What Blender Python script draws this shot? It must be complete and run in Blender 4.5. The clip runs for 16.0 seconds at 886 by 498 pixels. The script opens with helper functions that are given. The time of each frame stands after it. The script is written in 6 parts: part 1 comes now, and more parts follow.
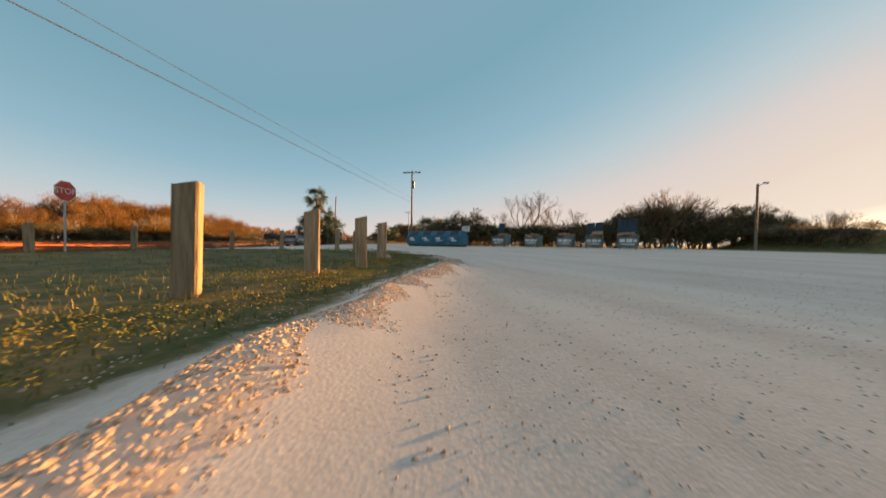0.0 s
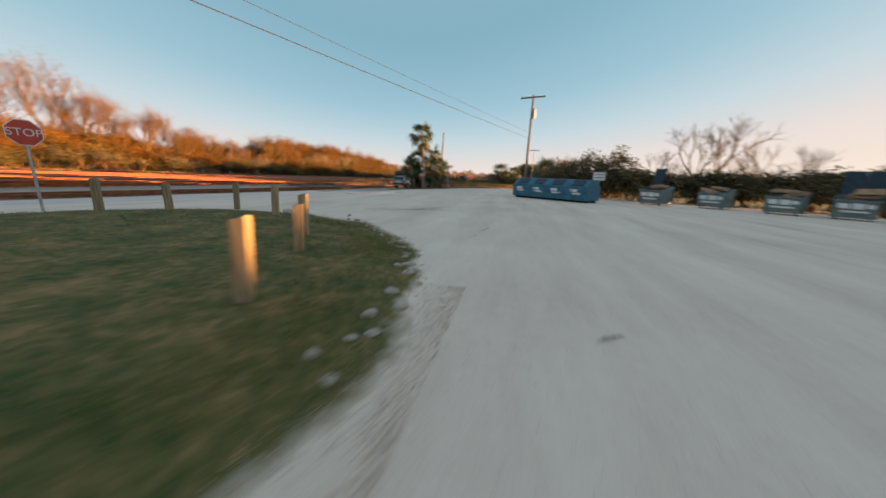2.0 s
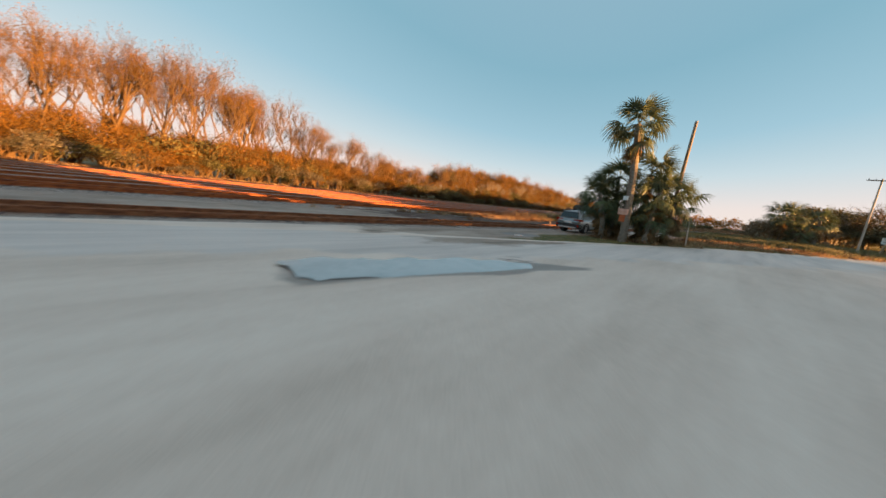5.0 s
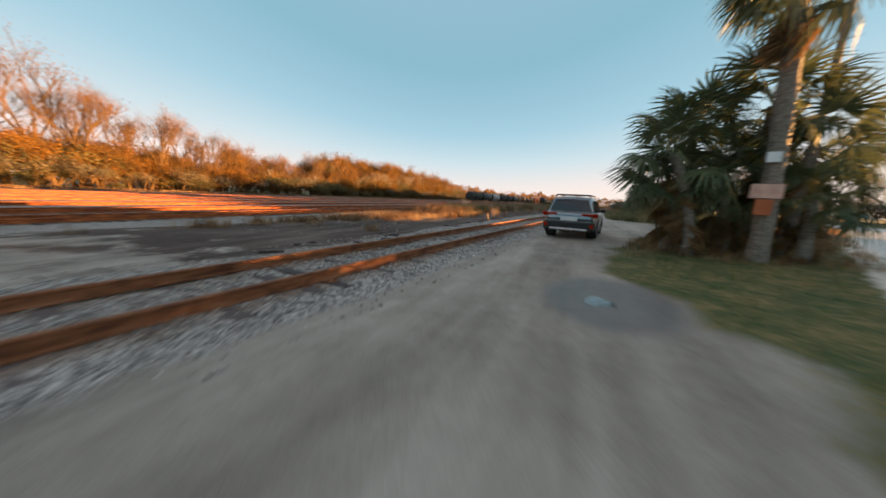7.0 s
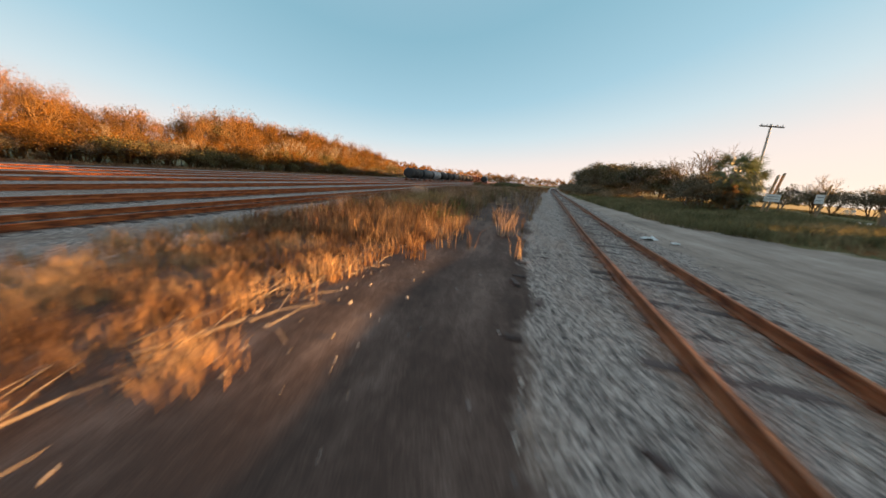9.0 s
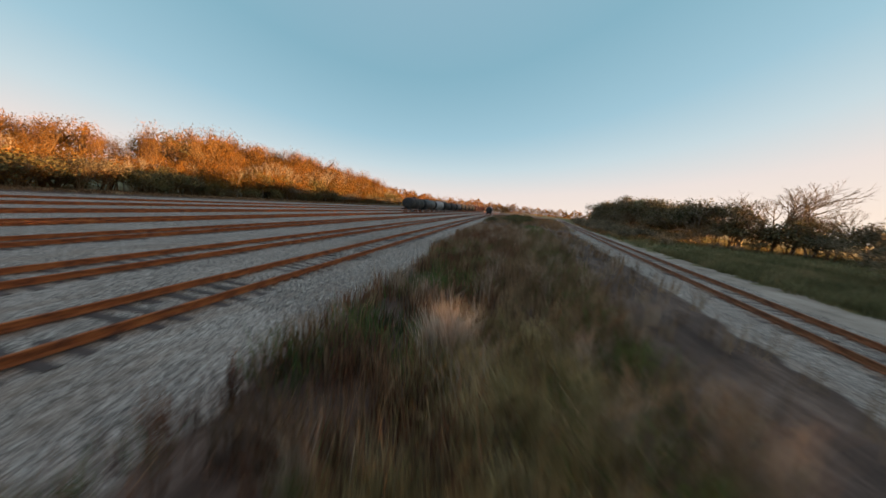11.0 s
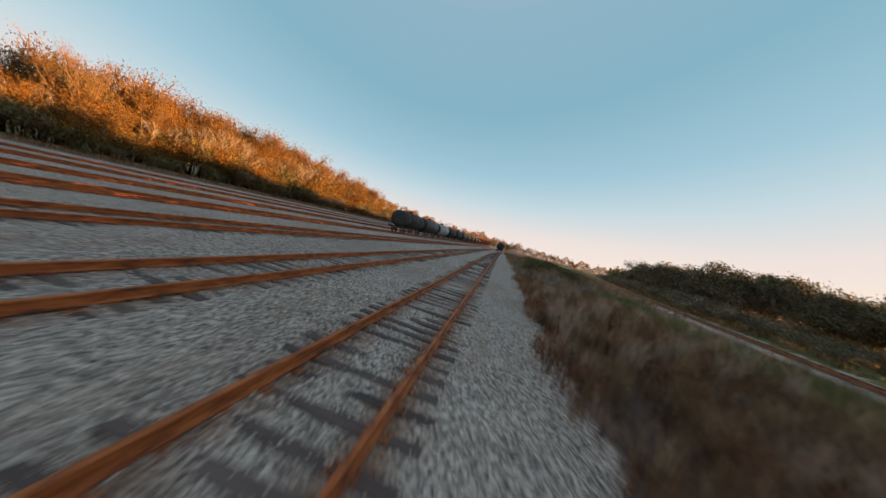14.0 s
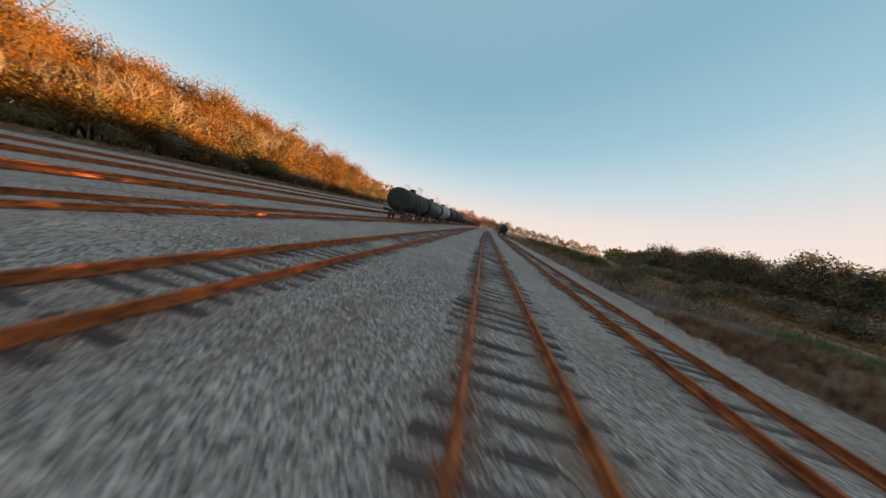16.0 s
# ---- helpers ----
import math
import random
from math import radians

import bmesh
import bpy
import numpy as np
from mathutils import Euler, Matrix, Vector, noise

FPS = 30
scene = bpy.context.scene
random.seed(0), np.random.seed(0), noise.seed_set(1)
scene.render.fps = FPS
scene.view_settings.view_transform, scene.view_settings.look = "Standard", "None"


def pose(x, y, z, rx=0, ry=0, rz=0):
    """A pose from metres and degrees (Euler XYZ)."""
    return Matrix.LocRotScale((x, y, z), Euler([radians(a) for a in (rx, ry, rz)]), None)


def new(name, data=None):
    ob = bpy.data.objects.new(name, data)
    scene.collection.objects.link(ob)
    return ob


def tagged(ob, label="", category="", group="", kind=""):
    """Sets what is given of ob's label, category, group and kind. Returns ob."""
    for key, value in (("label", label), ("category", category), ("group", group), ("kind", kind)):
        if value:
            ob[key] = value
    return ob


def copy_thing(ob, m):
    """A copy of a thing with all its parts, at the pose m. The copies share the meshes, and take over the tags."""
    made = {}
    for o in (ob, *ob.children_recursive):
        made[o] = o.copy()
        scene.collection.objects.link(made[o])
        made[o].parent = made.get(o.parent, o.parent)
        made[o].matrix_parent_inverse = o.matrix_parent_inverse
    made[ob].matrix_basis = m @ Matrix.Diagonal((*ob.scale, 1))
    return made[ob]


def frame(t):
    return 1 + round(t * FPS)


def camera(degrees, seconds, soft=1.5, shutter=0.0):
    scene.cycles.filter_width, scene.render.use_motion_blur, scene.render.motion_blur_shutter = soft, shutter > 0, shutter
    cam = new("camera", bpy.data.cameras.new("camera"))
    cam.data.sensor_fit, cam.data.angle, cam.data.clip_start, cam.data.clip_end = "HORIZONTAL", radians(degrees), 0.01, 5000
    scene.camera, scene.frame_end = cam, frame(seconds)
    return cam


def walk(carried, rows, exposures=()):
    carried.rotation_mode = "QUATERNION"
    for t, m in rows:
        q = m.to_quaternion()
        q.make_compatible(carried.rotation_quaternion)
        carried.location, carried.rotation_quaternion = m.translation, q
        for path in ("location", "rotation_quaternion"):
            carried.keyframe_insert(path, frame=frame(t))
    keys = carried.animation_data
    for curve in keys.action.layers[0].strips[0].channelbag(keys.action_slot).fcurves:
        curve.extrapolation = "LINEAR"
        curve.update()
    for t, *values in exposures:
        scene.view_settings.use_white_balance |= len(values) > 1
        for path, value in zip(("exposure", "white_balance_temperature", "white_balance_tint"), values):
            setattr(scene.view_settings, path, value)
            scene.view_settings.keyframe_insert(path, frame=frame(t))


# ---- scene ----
import itertools

# ---------- camera: a low, fast flight from the gravel lot to the yard ----------
cam = camera(111.0, 16.0, soft=1.5, shutter=0.5)
PATH = [  # seconds, x, y, z, pitch, roll, yaw
    (0, 30.862, -50.211, 0.427, -1.27, -0.73, -10.82),
    (0.5, 31.026, -49.795, 0.523, -9.17, -0.28, -9.44),
    (1, 31.424, -48.786, 0.583, -12.88, -0.75, -5.80),
    (1.5, 32.038, -46.866, 0.880, -13.85, -1.16, 1.53),
    (2, 33.016, -44.338, 1.230, -13.14, -2.63, 12.61),
    (2.5, 33.570, -41.545, 1.063, -11.74, -4.90, 24.60),
    (3, 33.168, -37.867, 0.867, -11.59, -9.09, 35.32),
    (3.5, 32.346, -34.450, 0.819, -11.36, -11.43, 43.55),
    (4, 30.935, -31.551, 0.943, -10.99, -10.92, 47.33),
    (4.5, 29.085, -29.021, 1.130, -10.52, -8.82, 47.47),
    (5, 26.970, -26.688, 1.238, -9.98, -6.41, 44.81),
    (5.5, 24.760, -24.387, 1.159, -9.40, -4.95, 40.15),
    (6, 22.556, -22.052, 0.960, -8.82, -4.39, 34.76),
    (6.5, 20.352, -19.753, 0.873, -8.68, -3.79, 28.86),
    (7, 18.202, -17.003, 0.972, -9.71, -2.90, 23.47),
    (7.5, 16.06, -13.78, 1.153, -11.06, -2.91, 18.17),
    (8, 14.396, -10.211, 1.293, -12.85, -2.52, 14.82),
    (8.5, 13.198, -6.535, 1.264, -13.18, -3.35, 12.80),
    (9, 12.086, -3.076, 1.322, -13.23, -4.20, 11.42),
    (9.5, 11.048, 0.189, 1.555, -12.73, -4.98, 11.04),
    (10, 10.015, 3.428, 1.872, -11.72, -5.55, 11.18),
    (10.5, 8.911, 6.821, 2.155, -10.22, -5.76, 11.39),
    (11, 7.665, 10.533, 2.311, -8.26, -5.47, 11.19),
    (11.5, 6.312, 14.512, 2.397, -6.09, -4.88, 10.64),
    (12, 4.831, 19.181, 2.564, -4.69, -4.13, 10.02),
    (12.5, 3.917, 23.831, 2.510, -3.90, -4.85, 9.95),
    (13, 3.081, 28.221, 2.345, -3.67, -7.92, 10.19),
    (13.5, 2.262, 32.205, 2.051, -3.43, -11.79, 10.70),
    (14, 1.520, 35.981, 1.620, -3.23, -15.13, 11.31),
    (14.5, 0.127, 39.394, 1.452, -3.36, -17.17, 11.26),
    (15, -1.618, 42.641, 1.341, -4.01, -17.33, 10.65),
    (15.5, -3.624, 46.292, 1.218, -4.37, -16.22, 9.55),
    (16, -5.600, 49.755, 1.476, -6.43, -14.41, 8.04),
]
walk(cam, [(t, pose(x, y, z, 90 + pitch, roll, yaw)) for t, x, y, z, pitch, roll, yaw in PATH], exposures=[(0.0, 1.15), (0.5, 1.18), (1.5, 1.32), (2.5, 1.4), (3.2, 1.42), (5.5, 1.43), (7.0, 1.56), (8.7, 1.56), (10.8, 1.4), (16.0, 1.4)])

# ---------- world and sun ----------
SUN_BEARING, SUN_ELEVATION = -71.0, 2.5     # degrees; bearing is counted left from +y
sb, se = radians(SUN_BEARING), radians(SUN_ELEVATION)
sun_way = Vector((-math.sin(sb) * math.cos(se), math.cos(sb) * math.cos(se), math.sin(se)))
world = bpy.data.worlds.new("evening_sky")
scene.world = world
world.use_nodes = True
wn = world.node_tree
wn.nodes.clear()
sky = wn.nodes.new("ShaderNodeTexSky")
sky.sky_type, sky.sun_disc = "NISHITA", False
sky.sun_elevation, sky.sun_rotation = radians(6.0), -sb
sky.altitude, sky.air_density, sky.dust_density, sky.ozone_density = 0, 1.0, 0.25, 1.3
bg = wn.nodes.new("ShaderNodeBackground")
bg.inputs["Strength"].default_value = 0.38
wout = wn.nodes.new("ShaderNodeOutputWorld")
# the sky's own warmth picks its tint: teal overhead, peach low down, cream round the sun
split = wn.nodes.new("ShaderNodeSeparateColor")
wn.links.new(sky.outputs[0], split.inputs[0])
plus = wn.nodes.new("ShaderNodeMath")
plus.operation = "ADD"
plus.inputs[1].default_value = 2.0
share = wn.nodes.new("ShaderNodeMath")
share.operation = "DIVIDE"
wn.links.new(split.outputs[0], plus.inputs[0])
wn.links.new(split.outputs[0], share.inputs[0])
wn.links.new(plus.outputs[0], share.inputs[1])
tint = wn.nodes.new("ShaderNodeValToRGB")
TINTS = [(0.16, (0.50, 0.485, 0.545)), (0.22, (0.27, 0.45, 0.56)), (0.30, (0.24, 0.45, 0.56)), (0.42, (0.36, 0.57, 0.68)), (0.53, (0.58, 0.70, 0.75)), (0.65, (0.85, 0.76, 0.72)), (0.79, (0.98, 0.82, 0.70)), (0.90, (1.1, 0.92, 0.76)), (0.95, (2.6, 1.9, 1.2)), (1.0, (6.0, 4.0, 2.2))]
while len(tint.color_ramp.elements) < len(TINTS):
    tint.color_ramp.elements.new(0.5)
for e, (at, c) in zip(tint.color_ramp.elements, TINTS):
    e.position, e.color = at, (*c, 1)
wn.links.new(share.outputs[0], tint.inputs[0])
wn.links.new(tint.outputs[0], bg.inputs[0])
wn.links.new(bg.outputs[0], wout.inputs[0])
sun = new("sun", bpy.data.lights.new("sun", "SUN"))
sun.data.energy, sun.data.angle, sun.data.color = 9.0, radians(0.4), (1.0, 0.50, 0.155)
sun.matrix_world = Matrix.Translation((60, 0, 60)) @ sun_way.to_track_quat("Z", "Y").to_matrix().to_4x4()


# ---------- materials ----------
def material(name, ramp, scale=3.0, detail=6.0, rough=0.8, bump=0.3, bump_scale=None, bump_dist=0.02, metal=0.0, stretch=(1, 1, 1),
             vary=0.0, island=0.0, translucent=0.0, coarse=0.0, coarse_scale=0.4, spec=0.4):
    """Noise-mottled surface: ramp is a list of (position, colour); coarse adds large soft patches; vary and island change the value by object and by loose piece."""
    m = bpy.data.materials.new(name)
    m.use_nodes = True
    nt = m.node_tree
    nt.nodes.clear()
    n, l = nt.nodes.new, nt.links.new
    out, bs = n("ShaderNodeOutputMaterial"), n("ShaderNodeBsdfPrincipled")
    geo, mp = n("ShaderNodeNewGeometry"), n("ShaderNodeMapping")
    mp.inputs["Scale"].default_value = stretch
    l(geo.outputs["Position"], mp.inputs[0])
    nz = n("ShaderNodeTexNoise")
    nz.inputs["Scale"].default_value, nz.inputs["Detail"].default_value, nz.inputs["Roughness"].default_value = scale, detail, 0.65
    l(mp.outputs[0], nz.inputs["Vector"])
    cr = n("ShaderNodeValToRGB")
    while len(cr.color_ramp.elements) < len(ramp):
        cr.color_ramp.elements.new(0.5)
    for e, (p, c) in zip(cr.color_ramp.elements, ramp):
        e.position, e.color = p, (*c, 1)
    fac = nz.outputs[0]
    if coarse:
        nc = n("ShaderNodeTexNoise")
        nc.inputs["Scale"].default_value, nc.inputs["Detail"].default_value = coarse_scale, 4.0
        l(mp.outputs[0], nc.inputs["Vector"])
        mx = n("ShaderNodeMix")
        mx.inputs[0].default_value = coarse
        l(nz.outputs[0], mx.inputs[2]), l(nc.outputs[0], mx.inputs[3])
        fac = mx.outputs[0]
    l(fac, cr.inputs[0])
    col = cr.outputs[0]
    if vary or island:
        hs = n("ShaderNodeHueSaturation")
        src = n("ShaderNodeObjectInfo").outputs["Random"] if vary else geo.outputs["Random Per Island"]
        mr = n("ShaderNodeMapRange")
        a = vary or island
        mr.inputs[3].default_value, mr.inputs[4].default_value = 1 - a, 1 + a
        l(src, mr.inputs[0]), l(mr.outputs[0], hs.inputs["Value"]), l(col, hs.inputs["Color"])
        col = hs.outputs[0]
    l(col, bs.inputs["Base Color"])
    bs.inputs["Roughness"].default_value, bs.inputs["Metallic"].default_value = rough, metal
    bs.inputs["Specular IOR Level"].default_value = spec
    if bump:
        nb = n("ShaderNodeTexNoise")
        nb.inputs["Scale"].default_value, nb.inputs["Detail"].default_value = bump_scale or scale * 4, 5.0
        l(mp.outputs[0], nb.inputs["Vector"])
        bp = n("ShaderNodeBump")
        bp.inputs["Strength"].default_value, bp.inputs["Distance"].default_value = bump, bump_dist
        l(nb.outputs[0], bp.inputs["Height"]), l(bp.outputs[0], bs.inputs["Normal"])
    if translucent:
        tr, ms = n("ShaderNodeBsdfTranslucent"), n("ShaderNodeMixShader")
        l(col, tr.inputs[0])
        ms.inputs[0].default_value = translucent
        l(bs.outputs[0], ms.inputs[1]), l(tr.outputs[0], ms.inputs[2]), l(ms.outputs[0], out.inputs[0])
    else:
        l(bs.outputs[0], out.inputs[0])
    return m


def ground_material():
    """Shell gravel, lawn, dirt, asphalt and ballast, blended by the sheet's own masks with ragged edges."""
    m = bpy.data.materials.new("ground_mix")
    m.use_nodes = True
    nt = m.node_tree
    nt.nodes.clear()
    n, l = nt.nodes.new, nt.links.new
    out, bs = n("ShaderNodeOutputMaterial"), n("ShaderNodeBsdfPrincipled")
    geo = n("ShaderNodeNewGeometry")
    pos = geo.outputs["Position"]

    def noise_tex(scale, detail=5.0, vec=None, rough=0.6):
        t = n("ShaderNodeTexNoise")
        t.inputs["Scale"].default_value, t.inputs["Detail"].default_value, t.inputs["Roughness"].default_value = scale, detail, rough
        l(vec or pos, t.inputs["Vector"])
        return t.outputs[0]

    def ramp(src, stops):
        c = n("ShaderNodeValToRGB")
        while len(c.color_ramp.elements) < len(stops):
            c.color_ramp.elements.new(0.5)
        for e, (p, v) in zip(c.color_ramp.elements, stops):
            e.position, e.color = p, (*v, 1)
        l(src, c.inputs[0])
        return c.outputs[0]

    def mix(a, b, f):
        x = n("ShaderNodeMix")
        x.data_type = "RGBA"
        l(f, x.inputs[0]), l(a, x.inputs[6]), l(b, x.inputs[7])
        return x.outputs[2]

    def calc(op, a, b):
        x = n("ShaderNodeMath")
        x.operation = op
        for i, v in enumerate((a, b)):
            if isinstance(v, (int, float)):
                x.inputs[i].default_value = v
            else:
                l(v, x.inputs[i])
        return x.outputs[0]

    edge = noise_tex(1.6, 6.0)
    fine = noise_tex(9.0, 6.0)

    def mask(attr, sharp=5.0, ragged=0.9):
        a = n("ShaderNodeAttribute")
        a.attribute_name = attr
        v = calc("ADD", a.outputs["Fac"], calc("MULTIPLY", calc("SUBTRACT", calc("ADD", calc("MULTIPLY", edge, 0.6), calc("MULTIPLY", fine, 0.4)), 0.5), ragged))
        c = n("ShaderNodeClamp")
        l(calc("ADD", calc("MULTIPLY", calc("SUBTRACT", v, 0.5), sharp), 0.5), c.inputs[0])
        return c.outputs[0]

    grain = noise_tex(60.0, 4.0)

    def streaks(turn, wide, long):
        """Wheel marks and washed lines along one heading."""
        mp = n("ShaderNodeMapping")
        mp.inputs["Rotation"].default_value = (0, 0, radians(turn))
        mp.inputs["Scale"].default_value = (1 / wide, 1 / long, 1)
        l(pos, mp.inputs[0])
        return noise_tex(1.0, 5.0, mp.outputs[0], 0.65)

    ruts, drift = streaks(6, 0.9, 7.0), streaks(-28, 1.3, 9.0)
    broad = noise_tex(0.35, 5.0)
    vor = n("ShaderNodeTexVoronoi")
    vor.inputs["Scale"].default_value = 26.0
    l(pos, vor.inputs["Vector"])
    grit = n("ShaderNodeTexVoronoi")
    grit.inputs["Scale"].default_value = 85.0
    l(pos, grit.inputs["Vector"])
    both = calc("ADD", calc("MULTIPLY", grain, 0.45), calc("ADD", calc("MULTIPLY", broad, 0.35), calc("MULTIPLY", fine, 0.2)))
    lot_mix = calc("ADD", calc("MULTIPLY", both, 0.55), calc("MULTIPLY", drift, 0.45))
    lane_mix = calc("ADD", calc("MULTIPLY", both, 0.45), calc("ADD", calc("MULTIPLY", ruts, 0.4), calc("MULTIPLY", edge, 0.15)))
    shell = ramp(lot_mix, [(0.36, GRAVEL[0]), (0.5, GRAVEL[1]), (0.63, GRAVEL[2])])
    lawn = ramp(calc("ADD", calc("MULTIPLY", edge, 0.5), calc("MULTIPLY", fine, 0.5)),
                [(0.36, (0.032, 0.062, 0.016)), (0.5, (0.115, 0.105, 0.036)), (0.64, (0.27, 0.175, 0.078))])
    dirt_mix = calc("ADD", calc("MULTIPLY", both, 0.68), calc("MULTIPLY", streaks(6, 0.5, 2.6), 0.32))
    dirt = ramp(dirt_mix, [(0.38, (0.036, 0.022, 0.017)), (0.5, (0.088, 0.056, 0.043)), (0.66, (0.28, 0.195, 0.155))])
    road_mix = calc("ADD", calc("MULTIPLY", both, 0.4), calc("MULTIPLY", streaks(27, 0.8, 9.0), 0.6))
    road = ramp(road_mix, [(0.38, (0.49, 0.44, 0.40)), (0.5, (0.61, 0.55, 0.50)), (0.58, (0.68, 0.61, 0.55)), (0.66, (0.74, 0.66, 0.59))])
    lane = ramp(lane_mix, [(0.38, (0.16, 0.125, 0.10)), (0.5, (0.335, 0.27, 0.22)), (0.64, (0.52, 0.435, 0.36))])
    stones = ramp(calc("ADD", calc("MULTIPLY", vor.outputs["Color"], 0.6), calc("MULTIPLY", both, 0.5)),
                  [(0.3, (0.044, 0.036, 0.032)), (0.52, (0.226, 0.186, 0.161)), (0.76, (0.565, 0.475, 0.41))])
    soil = n("ShaderNodeClamp")
    l(calc("MULTIPLY", calc("SUBTRACT", streaks(0, 1.1, 5.0), 0.5), 4.0), soil.inputs[0])
    stones = mix(stones, ramp(both, [(0.38, (0.13, 0.08, 0.055)), (0.62, (0.34, 0.235, 0.17))]), calc("MULTIPLY", soil.outputs[0], 0.75))
    col = shell
    for c, a in ((road, "road"), (lane, "lane"), (dirt, "dirt"), (lawn, "lawn"), (stones, "ballast")):
        col = mix(col, c, {"ballast": mask(a, 2.6, 1.4), "lawn": mask(a, 3.0, 1.3)}.get(a) or mask(a))
    col = mix(col, ramp(both, [(0.38, (0.09, 0.042, 0.024)), (0.62, (0.26, 0.135, 0.068))]), calc("MULTIPLY", mask("rust", 2.0, 1.2), 0.75))
    damp = mask("damp", 3.0, 0.7)
    wet = ramp(both, [(0.3, (0.10, 0.088, 0.08)), (0.7, (0.17, 0.155, 0.145))])
    col = mix(col, wet, calc("MULTIPLY", damp, 0.68))
    l(col, bs.inputs["Base Color"])
    l(calc("SUBTRACT", 0.95, calc("MULTIPLY", damp, 0.4)), bs.inputs["Roughness"])
    bs.inputs["Specular IOR Level"].default_value = 0.25
    h = calc("ADD", calc("MULTIPLY", grain, 0.16), calc("ADD", calc("MULTIPLY", grit.outputs["Distance"], 0.1), calc("MULTIPLY", calc("MULTIPLY", vor.outputs["Distance"], 0.8), mask("ballast"))))
    bp = n("ShaderNodeBump")
    bp.inputs["Strength"].default_value, bp.inputs["Distance"].default_value = 0.42, 0.014
    l(h, bp.inputs["Height"]), l(bp.outputs[0], bs.inputs["Normal"])
    l(bs.outputs[0], out.inputs[0])
    return m


GRAVEL = ((0.52, 0.425, 0.35), (0.69, 0.58, 0.49), (0.80, 0.70, 0.60))
M = {}
M["ground"] = ground_material()
M["rust"] = material("rusty_rail_steel", [(0.34, (0.10, 0.024, 0.008)), (0.5, (0.30, 0.075, 0.016)), (0.68, (0.46, 0.14, 0.036))], 8, bump=0.25, rough=0.75, stretch=(1, 0.25, 1))
M["wornrail"] = material("worn_brown_rail_steel", [(0.34, (0.09, 0.028, 0.012)), (0.5, (0.22, 0.078, 0.03)), (0.68, (0.32, 0.13, 0.06))], 8, bump=0.2, rough=0.6, stretch=(1, 0.25, 1), spec=0.35)
M["tie"] = material("weathered_sleeper_wood", [(0.3, (0.044, 0.03, 0.026)), (0.6, (0.115, 0.08, 0.07)), (0.8, (0.22, 0.165, 0.145))], 5, stretch=(0.3, 3, 1), vary=0.35, bump=0.5)
M["stone"] = material("ballast_stone", [(0.32, (0.115, 0.10, 0.09)), (0.48, (0.285, 0.25, 0.23)), (0.58, (0.43, 0.36, 0.30)), (0.7, (0.60, 0.53, 0.465))], 7, island=0.6, rough=0.9)
M["shell"] = material("shell_gravel_stone", [(0.3, (0.38, 0.28, 0.205)), (0.7, (0.60, 0.475, 0.365))], 5, island=0.35, rough=0.9)
M["post"] = material("weathered_timber_post", [(0.3, (0.18, 0.115, 0.065)), (0.55, (0.36, 0.25, 0.145)), (0.75, (0.50, 0.37, 0.235))], 5, stretch=(5, 5, 0.5), vary=0.2, bump=0.6, bump_dist=0.01)
M["pole"] = material("grey_pole_wood", [(0.3, (0.11, 0.08, 0.06)), (0.7, (0.27, 0.21, 0.165))], 5, stretch=(4, 4, 0.4), bump=0.4)
M["blade"] = material("lawn_grass_blades", [(0.34, (0.05, 0.092, 0.022)), (0.5, (0.14, 0.15, 0.045)), (0.68, (0.32, 0.225, 0.09))], 0.9, island=0.4, translucent=0.3, bump=0, rough=0.7)
M["weed"] = material("yellow_green_weed_leaves", [(0.3, (0.07, 0.10, 0.02)), (0.5, (0.18, 0.165, 0.03)), (0.7, (0.31, 0.18, 0.04))], 3, island=0.45, translucent=0.3, bump=0, rough=0.6)
M["dry"] = material("dry_tall_grass", [(0.36, (0.07, 0.033, 0.018)), (0.5, (0.27, 0.145, 0.068)), (0.64, (0.52, 0.345, 0.19))], 0.9, island=0.4, translucent=0.35, bump=0, rough=0.8)
M["browngrass"] = material("brown_strip_grass", [(0.36, (0.058, 0.034, 0.018)), (0.5, (0.215, 0.125, 0.064)), (0.64, (0.44, 0.29, 0.165))], 0.9, island=0.45, translucent=0.3, bump=0, rough=0.8)
M["paleplume"] = material("big_pale_plume", [(0.3, (0.42, 0.31, 0.23)), (0.7, (0.70, 0.56, 0.45))], 1.5, island=0.3, translucent=0.35, bump=0, rough=0.8)
M["straw"] = material("straw_grass", [(0.34, (0.14, 0.10, 0.042)), (0.5, (0.36, 0.26, 0.115)), (0.66, (0.58, 0.44, 0.24))], 1.2, island=0.4, translucent=0.35, bump=0, rough=0.8)
M["plume"] = material("pale_grass_plumes", [(0.3, (0.27, 0.18, 0.125)), (0.7, (0.54, 0.40, 0.30))], 1.5, island=0.35, translucent=0.35, bump=0, rough=0.8)
M["redgrass"] = material("red_brown_dry_grass", [(0.36, (0.042, 0.018, 0.012)), (0.5, (0.19, 0.078, 0.04)), (0.64, (0.42, 0.23, 0.13))], 1.2, island=0.45, translucent=0.3, bump=0, rough=0.8)
M["greenweed"] = material("green_weed_grass", [(0.36, (0.035, 0.062, 0.018)), (0.64, (0.17, 0.22, 0.055))], 0.7, island=0.4, translucent=0.3, bump=0, rough=0.8)
M["bark"] = material("pale_grey_bark", [(0.3, (0.13, 0.10, 0.075)), (0.7, (0.34, 0.28, 0.22))], 6, stretch=(1, 1, 0.3), bump=0.5)
M["twig"] = material("bare_twigs", [(0.3, (0.085, 0.052, 0.027)), (0.7, (0.18, 0.096, 0.032))], 3, bump=0)
